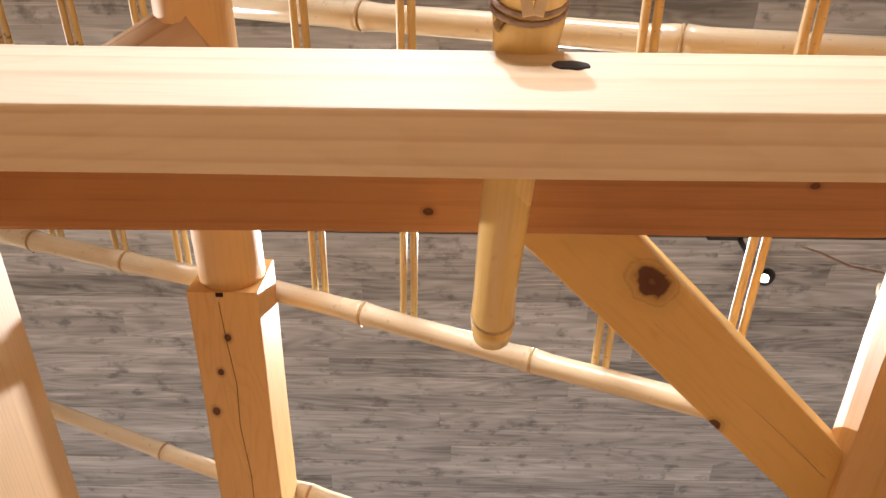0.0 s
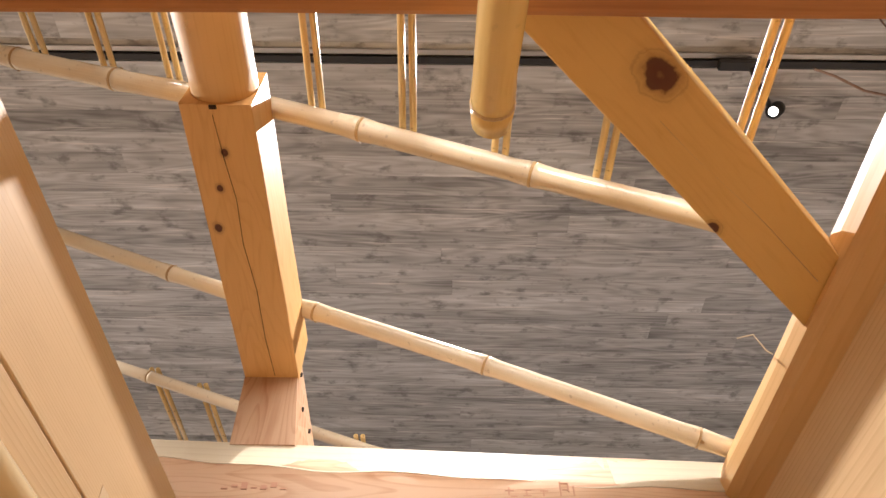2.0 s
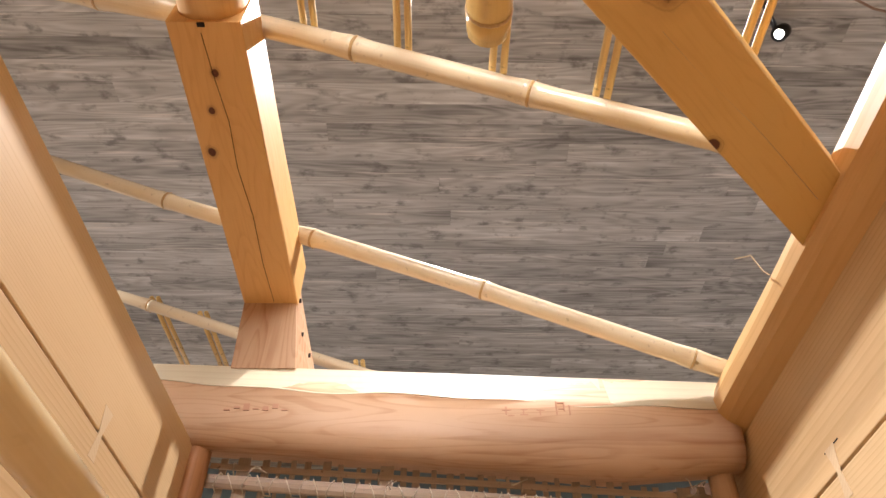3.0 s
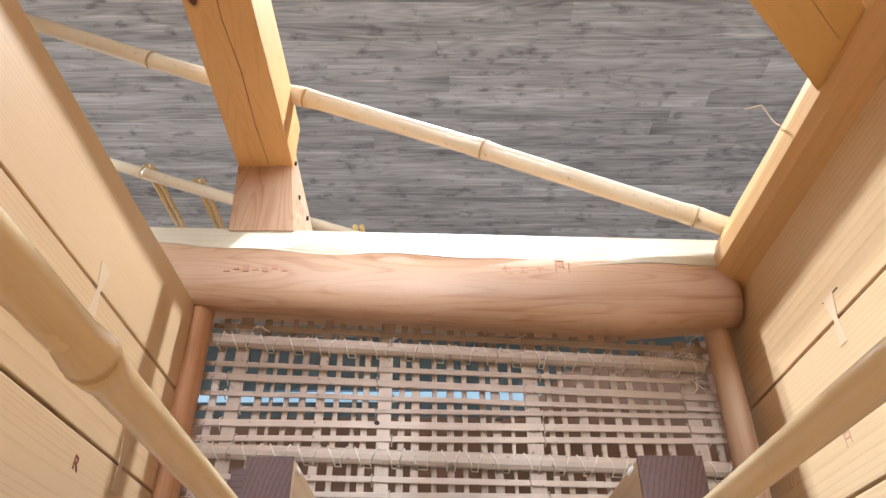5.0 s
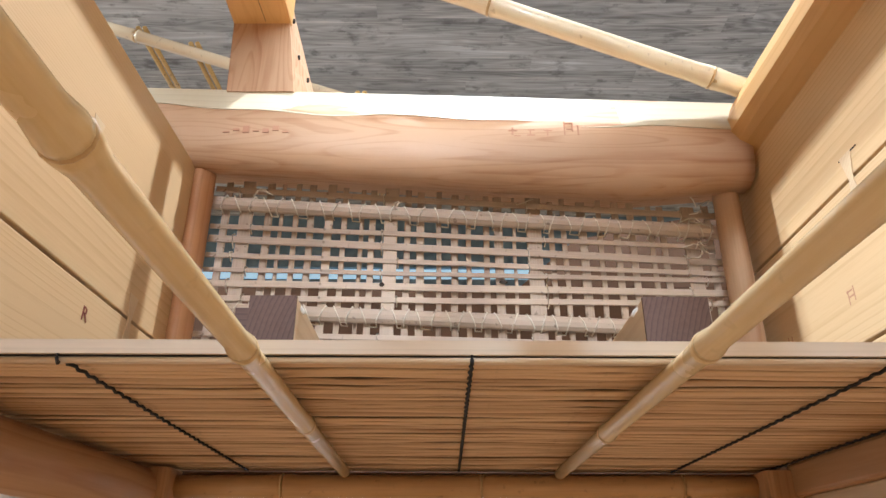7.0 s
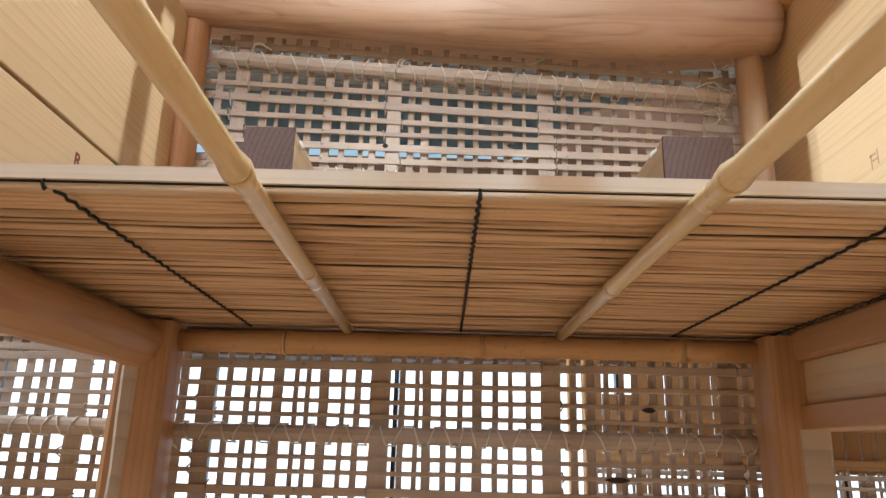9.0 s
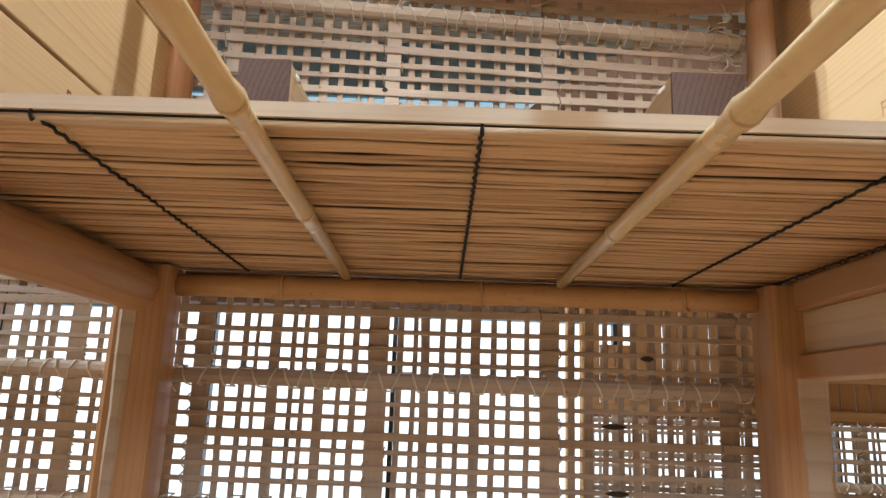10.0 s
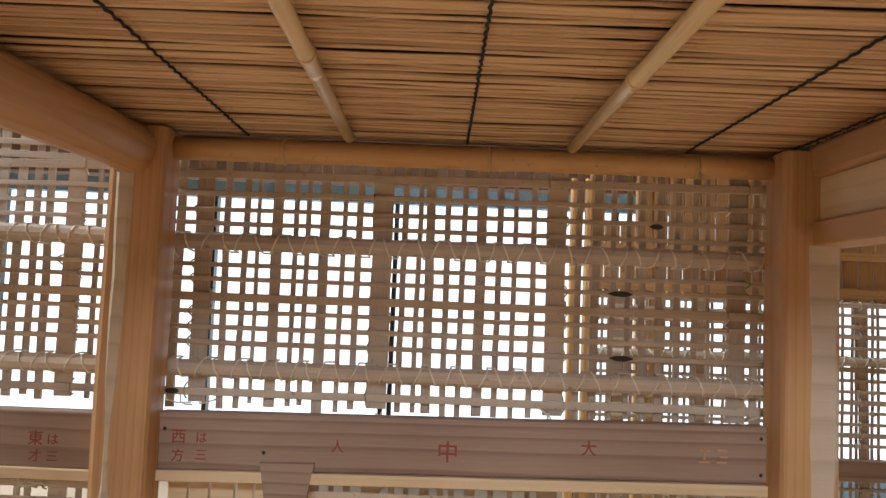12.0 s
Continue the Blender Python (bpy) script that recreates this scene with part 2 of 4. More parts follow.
BLUE_WALL = plain_mat("slate_blue_paint", (0.20, 0.30, 0.39), 0.6)
PLASTER = plain_mat("beige_plaster", (0.48, 0.37, 0.26), 0.8, 0.08)
BLACK = plain_mat("black_metal", (0.02, 0.02, 0.022), 0.4)
STEEL = plain_mat("steel", (0.55, 0.55, 0.55), 0.35, 0.05, metal=1.0)
RED_INK = plain_mat("red_ink", (0.25, 0.065, 0.042), 0.8)
FADED_INK = plain_mat("faded_red_ink", (0.53, 0.29, 0.185), 0.8)
SCORCH = plain_mat("scorched_bamboo", (0.045, 0.032, 0.026), 0.8, 0.4, 60.0)
# near-black for holes and cracks, and for shade seen through gaps
HOLE = plain_mat("hole_and_gap_shade", (0.02, 0.012, 0.008), 0.9)
FLOOR = plain_mat("hall_floor", (0.44, 0.32, 0.21), 0.5, 0.2, 2.0)
DAY = glow_mat("bright_daylight", (0.93, 0.97, 1.0), 1.0)
LAMP_GLOW = glow_mat("lamp_face", (1.0, 0.93, 0.8), 30.0)
CEILING = plank_mat("grey_planks")

# ---- builders ----
PLACES = {}


def empty(name, at, label="", category="", group="", kind=""):
    ob = new(name)
    ob.matrix_basis = pose(*at)
    PLACES[ob.name] = ob.matrix_basis.copy()
    return tagged(ob, label, category, group, kind)


def put(name, bm, material, parent=None, label="", m=None, smooth=False):
    """Link a bmesh as one mesh object at the world pose m, under a thing or a part."""
    data = bm
    if isinstance(bm, bmesh.types.BMesh):
        data = bpy.data.meshes.new(name)
        bmesh.ops.recalc_face_normals(bm, faces=bm.faces)
        bm.to_mesh(data)
        bm.free()
        data.materials.append(material)
        if smooth:
            data.polygons.foreach_set("use_smooth", [True] * len(data.polygons))
    ob = new(name, data)
    m = m or Matrix()
    PLACES[ob.name] = m.copy()
    ob.parent = parent
    ob.matrix_basis = PLACES[parent.name].inverted() @ m if parent else m
    return tagged(ob, label)


def along(p, q, up=(0, 0, 1)):
    """Pose at p with x towards q and z near up; and the length."""
    p, q = Vector(p), Vector(q)
    x = (q - p).normalized()
    y = Vector(up).cross(x).normalized()
    z = x.cross(y)
    m = Matrix((x, y, z)).transposed().to_4x4()
    m.translation = p
    return m, (q - p).length


def loft(rings, caps=True):
    bm = bmesh.new()
    vs = [[bm.verts.new(v) for v in r] for r in rings]
    n = len(vs[0])
    for a, b in zip(vs, vs[1:]):
        for i in range(n):
            bm.faces.new((a[i], a[(i + 1) % n], b[(i + 1) % n], b[i]))
    if caps:
        bm.faces.new(vs[0][::-1])
        bm.faces.new(vs[-1])
    return bm


def rounded(w, h, r=0.004):
    """Profile of a sawn piece, width w along y and height h along z about the middle, with eased corners."""
    pts = []
    for sy, sz, a0 in ((1, 1, 0), (-1, 1, 90), (-1, -1, 180), (1, -1, 270)):
        for a in (0, 45, 90):
            a = radians(a0 + a)
            pts.append((sy * (w / 2 - r) + r * math.cos(a), sz * (h / 2 - r) + r * math.sin(a)))
    return pts


def beam(name, p, q, w, h, material, parent=None, label="", r=0.004, wob=0.0015, up=(0, 0, 1), prof=None, smooth=False, seed=0, steps=None):
    """A timber from p to q along its middle line; its edges waver by wob."""
    m, length = along(p, q, up)
    prof = prof or rounded(w, h, r)
    n = steps or max(2, int(length / 0.06))
    rings = []
    for i in range(n + 1):
        x = length * i / n
        ring = []
        for y, z in prof:
            d = noise.noise_vector(Vector((x * 4 + seed * 9.1, y * 9, z * 9))) * wob
            ring.append((x, y + d.y, z + d.z))
        rings.append(ring)
    return put(name, loft(rings), material, parent, label, m, smooth)


def logprof(w, h, n=24, power=2.0):
    out = []
    for i in range(n):
        a = 2 * math.pi * i / n
        c, s = math.cos(a), math.sin(a)
        out.append((w / 2 * math.copysign(abs(c) ** (2 / power), c), h / 2 * math.copysign(abs(s) ** (2 / power), s)))
    return out


def cane(name, p, q, d, nodes, material, parent=None, label="", sides=16, taper=1.0, flare=1.12, hollow=False, sag=0.0):
    """A bamboo cane from p to q with joints at the given distances from p: a groove under a swollen ring."""
    m, length = along(p, q)
    xs = {0.0: 1.0, length: 1.0}
    for k in nodes:
        for dx, s in ((-0.9, 1.0), (-0.28, flare), (-0.10, flare * 0.99), (-0.03, 0.95), (0.04, 0.95), (0.10, flare * 1.02), (0.35, flare * 0.97), (0.8, 1.0)):
            xs[round(k + dx * d, 5)] = s
    rings = []
    pts = sorted((x, s) for x, s in xs.items() if 0 <= x <= length)
    for x, s in pts:
        u = x / length
        r = d / 2 * s * (1 + (taper - 1) * u)
        cy, cz = 0.004 * math.sin(5 * u + d * 90) * min(1, length), -sag * 4 * u * (1 - u)
        rings.append([(x, cy + r * math.cos(2 * math.pi * i / sides), cz + r * math.sin(2 * math.pi * i / sides)) for i in range(sides)])
    if hollow:
        for end, dx in ((0, 0.03), (-1, -0.03)):
            inner = [((v[0] + k * dx), v[1] * 0.72, v[2] * 0.72) for k in (1,) for v in rings[end]]
            lip = [(v[0], v[1] * 0.72, v[2] * 0.72) for v in rings[end]]
            rings = [inner, lip] + rings if end == 0 else rings + [lip, inner]
    ob = put(name, loft(rings), material, parent, label, m, True)
    for i, k in enumerate(nodes):
        u = k / length
        if not 0.0 < u < 1.0:
            continue
        r = d / 2 * (1 + (taper - 1) * u)
        cy, cz = 0.004 * math.sin(5 * u + d * 90) * min(1, length), -sag * 4 * u * (1 - u)
        prof = ((-0.0022, 0.93), (-0.0016, flare * 1.0), (0.0, flare * 1.05), (0.0014, flare * 1.0), (0.0020, 0.93))
        ring = [[(x * d / 0.03, cy + r * q * math.cos(2 * math.pi * a / sides), cz + r * q * math.sin(2 * math.pi * a / sides)) for a in range(sides)] for x, q in prof]
        put("joint", loft(ring), JOINT, ob, "", m @ Matrix.Translation((k - 0.03 * d, 0, 0)), True)
        if d > 0.035:
            a = (-0.6, 2.3, -2.2, 0.5)[i % 4]
            bud = [[(x * d, cy + r * flare * q * math.cos(a) + w * d * math.cos(b) * math.sin(a), cz + r * flare * q * math.sin(a) + w * d * math.cos(b) * -math.cos(a) + 0) for b in (0, 1.05, 2.1, 3.14, 4.2, 5.24)] for x, q, w in ((0.02, 0.9, 0.10), (0.10, 1.12, 0.09), (0.2, 1.10, 0.05))]
            put("branch_stub", loft(bud), JOINT, ob, "", m @ Matrix.Translation((k, 0, 0)), True)
    return ob


def wire(name, pts, r, material, parent=None, label="", sides=6):
    """A cord through the points."""
    rings = []
    pts = [Vector(p) for p in pts]
    for i, p in enumerate(pts):
        d = (pts[min(i + 1, len(pts) - 1)] - pts[max(i - 1, 0)]).normalized()
        a = d.orthogonal().normalized() if abs(d.z) > 0.99 else Vector((0, 0, 1)).cross(d).normalized()
        b = d.cross(a)
        rings.append([p + r * (a * math.cos(2 * math.pi * k / sides) + b * math.sin(2 * math.pi * k / sides)) for k in range(sides)])
    return put(name, loft(rings), material, parent, label, None, True)


def box(x0, x1, y0, y1, z0, z1, bm=None):
    bm = bm or bmesh.new()
    g = bmesh.ops.create_cube(bm, size=1)
    for v in g["verts"]:
        v.co = ((x0, x1)[v.co.x > 0], (y0, y1)[v.co.y > 0], (z0, z1)[v.co.z > 0])
    return bm


def writing(name, text, size, at, rx, ry, rz, parent, material=RED_INK):
    cu = bpy.data.curves.new(name, "FONT")
    cu.body, cu.size, cu.extrude, cu.offset = text, size, 0.0003, size * 0.010
    tmp = bpy.data.objects.new(name, cu)
    data = bpy.data.meshes.new_from_object(tmp)
    data.materials.append(material)
    bpy.data.objects.remove(tmp)
    return put(name, data, material, parent, "", pose(*at, rx, ry, rz))


# ---- the hall round the tea house ----
def hall():
    bm = bmesh.new()
    rng = random.Random(4)
    y = -5.0
    while y < 7.0:
        w = 0.118
        x = -7.0 + rng.random() * 0.8
        x0 = -7.0
        while x0 < 7.0:
            x1 = min(7.0, x + 1.5 + rng.random() * 0.9)
            dz = rng.random() * 0.002
            box(x0, x1 - 0.0008, y, y + w - 0.0008, 4.562 + dz, 4.58, bm)
            x0 = x = x1
        y += w
    tagged(put("ceiling", bm, CEILING), "weathered grey wooden planks on the high hall ceiling", "ceiling", kind="structure")
    tagged(put("ceiling_slab", box(-7, 7, -5, 7, 4.585, 4.7), BLACK), "dark slab above the ceiling planks", "ceiling", kind="structure")
    tagged(put("floor", box(-7, 7, -5, 7, -0.1, 0), FLOOR), "plain pale hall floor", "floor", kind="structure")
    tagged(put("wall_south", box(-7, 7, -5.1, -5, 0, 4.6), PLASTER), "plain beige hall wall", "wall", kind="structure")
    tagged(put("wall_west", box(-7.1, -7, -5, 7, 0, 4.6), PLASTER), "plain beige hall wall", "wall", kind="structure")
    tagged(put("wall_east", box(7, 7.1, -5, 7, 0, 4.6), PLASTER), "plain beige hall wall", "wall", kind="structure")
    bm = box(-7, 7, 6.0, 6.1, 2.17, 3.94)
    box(-7, 7, 6.0, 6.1, 4.05, 4.6, bm)
    tagged(put("window_2", box(-7, 7, 6.04, 6.06, 3.94, 4.05), glow_mat("pale_blue_daylight", (0.62, 0.84, 0.95), 0.32)), "narrow pale blue strip window under the ceiling", "window", kind="structure")
    box(-7, 7, 6.0, 6.1, 0, 0.25, bm)
    tagged(put("wall_north", bm, BLUE_WALL), "slate blue painted wall above the windows", "wall", kind="structure")
    win = empty("window_1", (0, 6.05, 0.25), "wide bright hall window with slim black mullions", "window", kind="structure")
    for i, x in enumerate((-5.2, -3.4, -1.7, -0.32, -0.25, 1.5, 3.2, 5.0)):
        put("mullion", box(x, x + 0.035, 6.0, 6.08, 0.25, 2.17), BLACK, win)
    tagged(put("backdrop", box(-7, 7, 6.3, 6.32, 0.0, 2.6), DAY), "bright white daylight outside the window", "backdrop", kind="structure")
    # lighting track
    track = empty("lighting_track", (0, 1.56, 4.55), "slim black and steel lighting track on the ceiling", "lighting track")
    put("rail", box(-6, 6, 1.545, 1.575, 4.535, 4.561), BLACK, track)
    put("cover_strip", box(-6, 6, 1.585, 1.60, 4.545, 4.561), STEEL, track)
    put("cover_strip", box(-6, 6, 1.515, 1.535, 4.545, 4.561), STEEL, track)
    for at, to in (((1.62, 1.74, 4.43), (-0.1, 1.2, 2.2)),):
        lamp = empty("spotlight", at, "small black track spotlight, switched on", "spotlight")
        put("adapter", box(1.36, 1.52, 1.535, 1.575, 4.50, 4.533), BLACK, lamp)
        m, _ = along(at, to)
        ring = [[(x, r * math.cos(a * math.pi / 8), r * math.sin(a * math.pi / 8)) for a in range(16)] for x, r in ((-0.12, 0.028), (-0.10, 0.034), (-0.03, 0.036))]
        put("lamp_head", loft(ring), BLACK, lamp, "", m, True)
        disc = [[(x, r * math.cos(a * math.pi / 8), r * math.sin(a * math.pi / 8)) for a in range(16)] for x, r in ((-0.028, 0.020), (-0.026, 0.018))]
        put("lamp_face", loft(disc), LAMP_GLOW, lamp, "glowing lamp face", m)
        wire("stem", [(1.5, 1.56, 4.51), (1.54, 1.62, 4.49), Vector(at) + Vector((0.02, 0.01, 0.06))], 0.012, BLACK, lamp)


hall()


# unseen floor block added as a reflector; its orange warms the undersides above
tagged(put("floor_boards", box(-0.5, 0.9, -1.2, 1.70, 0.0, 0.36), timber_mat("bounce_floor_wood", (0.57, 0.31, 0.115), (0.42, 0.205, 0.065))), "unseen warm floor added to bounce light into the small room", "floor", kind="structure")

# ---- walls of split bamboo ----
FRACTIONS = (0.0, 0.125, 0.217, 0.297, 0.406, 0.505, 0.572, 0.671, 0.767, 0.853)
LATH_MESHES = {}


def lath_piece(length, w, th, round_=False):
    """Shared mesh of a split lath along x, slightly bowed; quantised so that alike pieces share it."""
    key = (round(length, 2), round(w, 3), round_)
    if key not in LATH_MESHES:
        rng = random.Random(len(LATH_MESHES))
        n = 8
        rings = []
        for i in range(n + 1):
            x = length * i / n
            k = 1 + 0.10 * (rng.random() - 0.5)
            dy = 0.002 * (rng.random() - 0.5)
            prof = logprof(w * k, w * k, 10) if round_ else rounded(w * k, th, th * 0.35)
            rings.append([(x, y + dy, z) for y, z in prof])
        bm = loft(rings)
        bmesh.ops.recalc_face_normals(bm, faces=bm.faces)
        me = bpy.data.meshes.new("lath")
        bm.to_mesh(me)
        bm.free()
        me.materials.append(LATH)
        LATH_MESHES[key] = me
    return LATH_MESHES[key]


def spread(wides, rng):
    """Uprights between each two wide laths, as (x, width)."""
    return [(p + (q - p) * f, 0.034 if f == 0 else 0.010 + 0.008 * rng.random()) for p, q in zip(wides, wides[1:]) for f in FRACTIONS]


def lath_wall(thing, x0, x1, y, z0, top, uprights, rows, poles, seed, thick=0.033, drop=0.0):
    """Upright laths behind, level laths in front of them, thicker lashed poles, string.
    top: height of the upright ends at x0 and at x1; rows: (height at x0, height at x1, width)."""
    rng = random.Random(seed)
    wides = [x for x, w in uprights if w > 0.028]
    for x, w in uprights:
        if not x0 < x < x1:
            continue
        z1 = top[0] + (top[1] - top[0]) * (x - x0) / (x1 - x0) - 0.010 * rng.random()
        foot = z0 - (drop * rng.random() if w < 0.028 else 0.0)
        m = Matrix.Translation((x, y + (0.006 if w < 0.028 else 0.0), foot)) @ Matrix(((0, 1, 0, 0), (0, 0, 1, 0), (1, 0, 0, 0), (0, 0, 0, 1))) @ pose(0, 0, 0, rng.uniform(-7, 7), rng.uniform(-0.3, 0.3), rng.uniform(-0.6, 0.6))
        put("lath", lath_piece(z1 - foot, w, 0.005), LATH, thing, "", m)
    for za, zb, w in rows:
        zb += rng.uniform(-0.003, 0.003)
        m, length = along((x0 - 0.01, y - 0.007 - 0.002 * rng.random(), za), (x1 + 0.008 - 0.02 * rng.random(), y - 0.007, zb))
        put("lath", lath_piece(length, w, 0.005), LATH, thing, "", m @ pose(0, 0, 0, 90 + rng.uniform(-8, 8)))
        for wx in wides:
            if x0 < wx < x1 and rng.random() < 0.8:
                s = wx + rng.choice((-0.019, 0.019))
                z = za + (zb - za) * (s - x0) / (x1 - x0)
                wire("string", [(s, y + 0.002, z - w), (s + 0.001, y - 0.012, z - w * 0.5), (s - 0.001, y - 0.012, z + w * 0.5), (s, y + 0.002, z + w)], 0.0017, STRING, thing, "", 5)
    for za, zb in poles:
        m, length = along((x0 - 0.01, y - 0.014, za), (x1 + 0.01, y - 0.014, zb))
        put("pole", lath_piece(length, thick, 0.0, True), LATH, thing, "round bamboo pole lashed with string", m)
        r = thick / 2 + 0.002
        pts, x, up = [], x0 + 0.012, 1
        while x < x1 - 0.01:
            z = za + (zb - za) * (x - x0) / (x1 - x0)
            lean = 0.008 + 0.008 * rng.random()
            pts += [(x, y + 0.004, z - up * r * 0.98), (x, y - 0.014 - r * 0.55, z - up * r * 0.85), (x + lean * 0.5, y - 0.014 - r, z), (x + lean, y - 0.014 - r * 0.55, z + up * r * 0.85), (x + lean, y + 0.004, z + up * r * 0.98)]
            x += lean + 0.012 + 0.012 * rng.random()
            up = -up
        wire("string", pts, 0.0018, STRING, thing, "pale string wound round the pole", 5)


def loose_ends(thing, x, y, z, seed, count=4):
    """A knot of slack string with frayed ends."""
    rng = random.Random(seed)
    for _ in range(count):
        p = Vector((x + rng.uniform(-0.012, 0.012), y - 0.014, z + rng.uniform(-0.01, 0.01)))
        d = Vector((rng.uniform(-0.045, 0.045), -0.004, rng.uniform(-0.035, 0.03)))
        bend = Vector((rng.uniform(-0.012, 0.012), -0.01, rng.uniform(-0.012, 0.012)))
        wire("loose_string", [p, p + d * 0.35 + bend, p + d * 0.7 + bend * 1.2, p + d], 0.0016, STRING, thing, "", 5)


LOW_UPRIGHTS = [(-0.346, 0.017), (-0.294, 0.033), (-0.253, 0.013), (-0.222, 0.012), (-0.195, 0.008), (-0.160, 0.021), (-0.125, 0.010), (-0.103, 0.010), (-0.069, 0.020), (-0.035, 0.010), (-0.006, 0.013), (0.043, 0.038), (0.082, 0.012), (0.110, 0.010), (0.135, 0.018), (0.167, 0.012), (0.194, 0.011),
                (0.230, 0.020), (0.263, 0.012), (0.294, 0.010), (0.329, 0.011), (0.373, 0.038), (0.416, 0.013), (0.447, 0.017), (0.479, 0.011), (0.510, 0.011), (0.540, 0.013), (0.570, 0.016), (0.605, 0.013), (0.637, 0.011), (0.665, 0.009), (0.714, 0.037), (0.750, 0.015), (0.774, 0.010)]
UP_UPRIGHTS = [(-0.353, 0.018), (-0.300, 0.031), (-0.246, 0.018), (-0.217, 0.009), (-0.181, 0.013), (-0.145, 0.016), (-0.110, 0.020), (-0.072, 0.013), (-0.033, 0.010), (-0.003, 0.015), (0.040, 0.031), (0.079, 0.015), (0.111, 0.018), (0.153, 0.012), (0.187, 0.016),
               (0.221, 0.012), (0.257, 0.014), (0.292, 0.020), (0.327, 0.008), (0.372, 0.034), (0.412, 0.013), (0.443, 0.012), (0.484, 0.020), (0.517, 0.012), (0.557, 0.016), (0.592, 0.016), (0.635, 0.013), (0.669, 0.015), (0.726, 0.033), (0.772, 0.015)]
LOW_ROWS = [(1.677, 1.690, 0.016), (1.642, 1.648, 0.010), (1.611, 1.616, 0.009), (1.586, 1.588, 0.009), (1.508, 1.508, 0.009), (1.481, 1.483, 0.009), (1.447, 1.449, 0.016), (1.419, 1.420, 0.009), (1.390, 1.392, 0.010), (1.362, 1.363, 0.010), (1.270, 1.271, 0.015)]
UP_ROWS = [(2.391, 2.320, 0.015), (2.293, 2.242, 0.012), (2.262, 2.207, 0.018), (2.222, 2.177, 0.012), (2.185, 2.159, 0.011), (2.151, 2.132, 0.017), (2.117, 2.110, 0.013), (2.035, 2.010, 0.013), (1.998, 1.985, 0.012), (1.962, 1.955, 0.012), (1.92, 1.92, 0.012), (1.88, 1.88, 0.012), (1.83, 1.83, 0.012)]
SIDE_ROWS = [(1.800, 1.79, 0.012), (1.765, 1.757, 0.012), (1.735, 1.727, 0.012), (1.708, 1.702, 0.014)] + LOW_ROWS
BELOW_ROWS = [(1.09, 1.09, 0.013), (1.06, 1.06, 0.012), (1.03, 1.03, 0.012), (0.99, 0.99, 0.012), (0.95, 0.95, 0.012)]
SIDE_WIDES = (-1.565, -1.225, -0.885, -0.545, -0.205)
back = empty("wall_1", (0.2, 1.757, 1.25), "open lattice wall of split bamboo laths tied with string", "lattice wall", kind="structure")
lath_wall(back, -0.365, 0.785, 1.757, 1.250, (1.735, 1.740), LOW_UPRIGHTS, LOW_ROWS, ((1.550, 1.553), (1.314, 1.316)), 1, drop=0.015)
upper = empty("wall_2", (0.2, 1.757, 1.8), "open lattice of split bamboo laths above the ceiling", "lattice wall", kind="structure")
lath_wall(upper, -0.365, 0.785, 1.757, 1.79, (2.428, 2.350), UP_UPRIGHTS, UP_ROWS, ((2.351, 2.276), (2.088, 2.042)), 2)
for k, (x, z) in enumerate(((0.728, 2.300), (0.745, 2.345), (0.055, 2.360), (-0.235, 2.368), (0.735, 2.245), (0.372, 2.360))):
    loose_ends(upper, x, 1.752, z, 40 + k, (4, 3, 2, 2, 4, 1)[k])
for k, (x, z) in enumerate(((-0.29, 1.245), (0.045, 1.243), (0.372, 1.245), (0.715, 1.248), (-0.335, 1.515))):
    loose_ends(back, x, 1.752, z, 60 + k, (3, 3, 4, 5, 1)[k])
for x, z, w in ((0.545, 1.611, 0.026), (0.470, 1.482, 0.046), (0.475, 1.362, 0.044), (-0.352, 1.270, 0.030), (0.285, 2.155, 0.018), (0.02, 2.148, 0.012)):
    host = upper if z > 1.8 else back
    put("burnt_mark", loft([[(x + w * u, 1.7465 - 0.0012 * (0 < u < 1), z - h), (x + w * u, 1.7462 - 0.0012 * (0 < u < 1), z), (x + w * u, 1.7465 - 0.0012 * (0 < u < 1), z + h), (x + w * u, 1.7500, z)] for u, h in ((0.0, 0.001), (0.25, 0.0045), (0.6, 0.0055), (0.8, 0.004), (1.0, 0.001))]), SCORCH, host, "dark scorched spot")
side = empty("wall_3", (-0.8, 1.757, 1.25), "open bamboo lattice wall beside the post", "lattice wall", kind="structure")
lath_wall(side, -1.45, -0.43, 1.757, 1.25, (1.83, 1.83), spread(SIDE_WIDES, random.Random(33)), SIDE_ROWS, ((1.555, 1.553), (1.312, 1.314)), 3, drop=0.012)
lower = empty("wall_4", (0.2, 1.757, 0.4), "bamboo lattice wall below the tie beam", "lattice wall", kind="structure")
lath_wall(lower, -0.1, 0.775, 1.757, 0.5, (1.120, 1.125), LOW_UPRIGHTS, BELOW_ROWS, (), 5)
low_side = empty("wall_6", (-0.8, 1.757, 0.4), "bamboo lattice wall below the tie beam, beside the post", "lattice wall", kind="structure")
lath_wall(low_side, -1.45, -0.43, 1.757, 0.5, (1.120, 1.120), spread(SIDE_WIDES, random.Random(34)), BELOW_ROWS, (), 6)
loose_ends(low_side, -0.56, 1.75, 1.095, 77, 5)
far = empty("wall_5", (1.3, 2.45, 0.6), "bamboo lattice wall of the next room", "lattice wall", kind="structure")
FAR_ROWS = [(0.72 + 0.0305 * i, 0.72 + 0.0305 * i, 0.010 + 0.004 * (i % 3 == 1)) for i in range(26) if i not in (10, 11)]
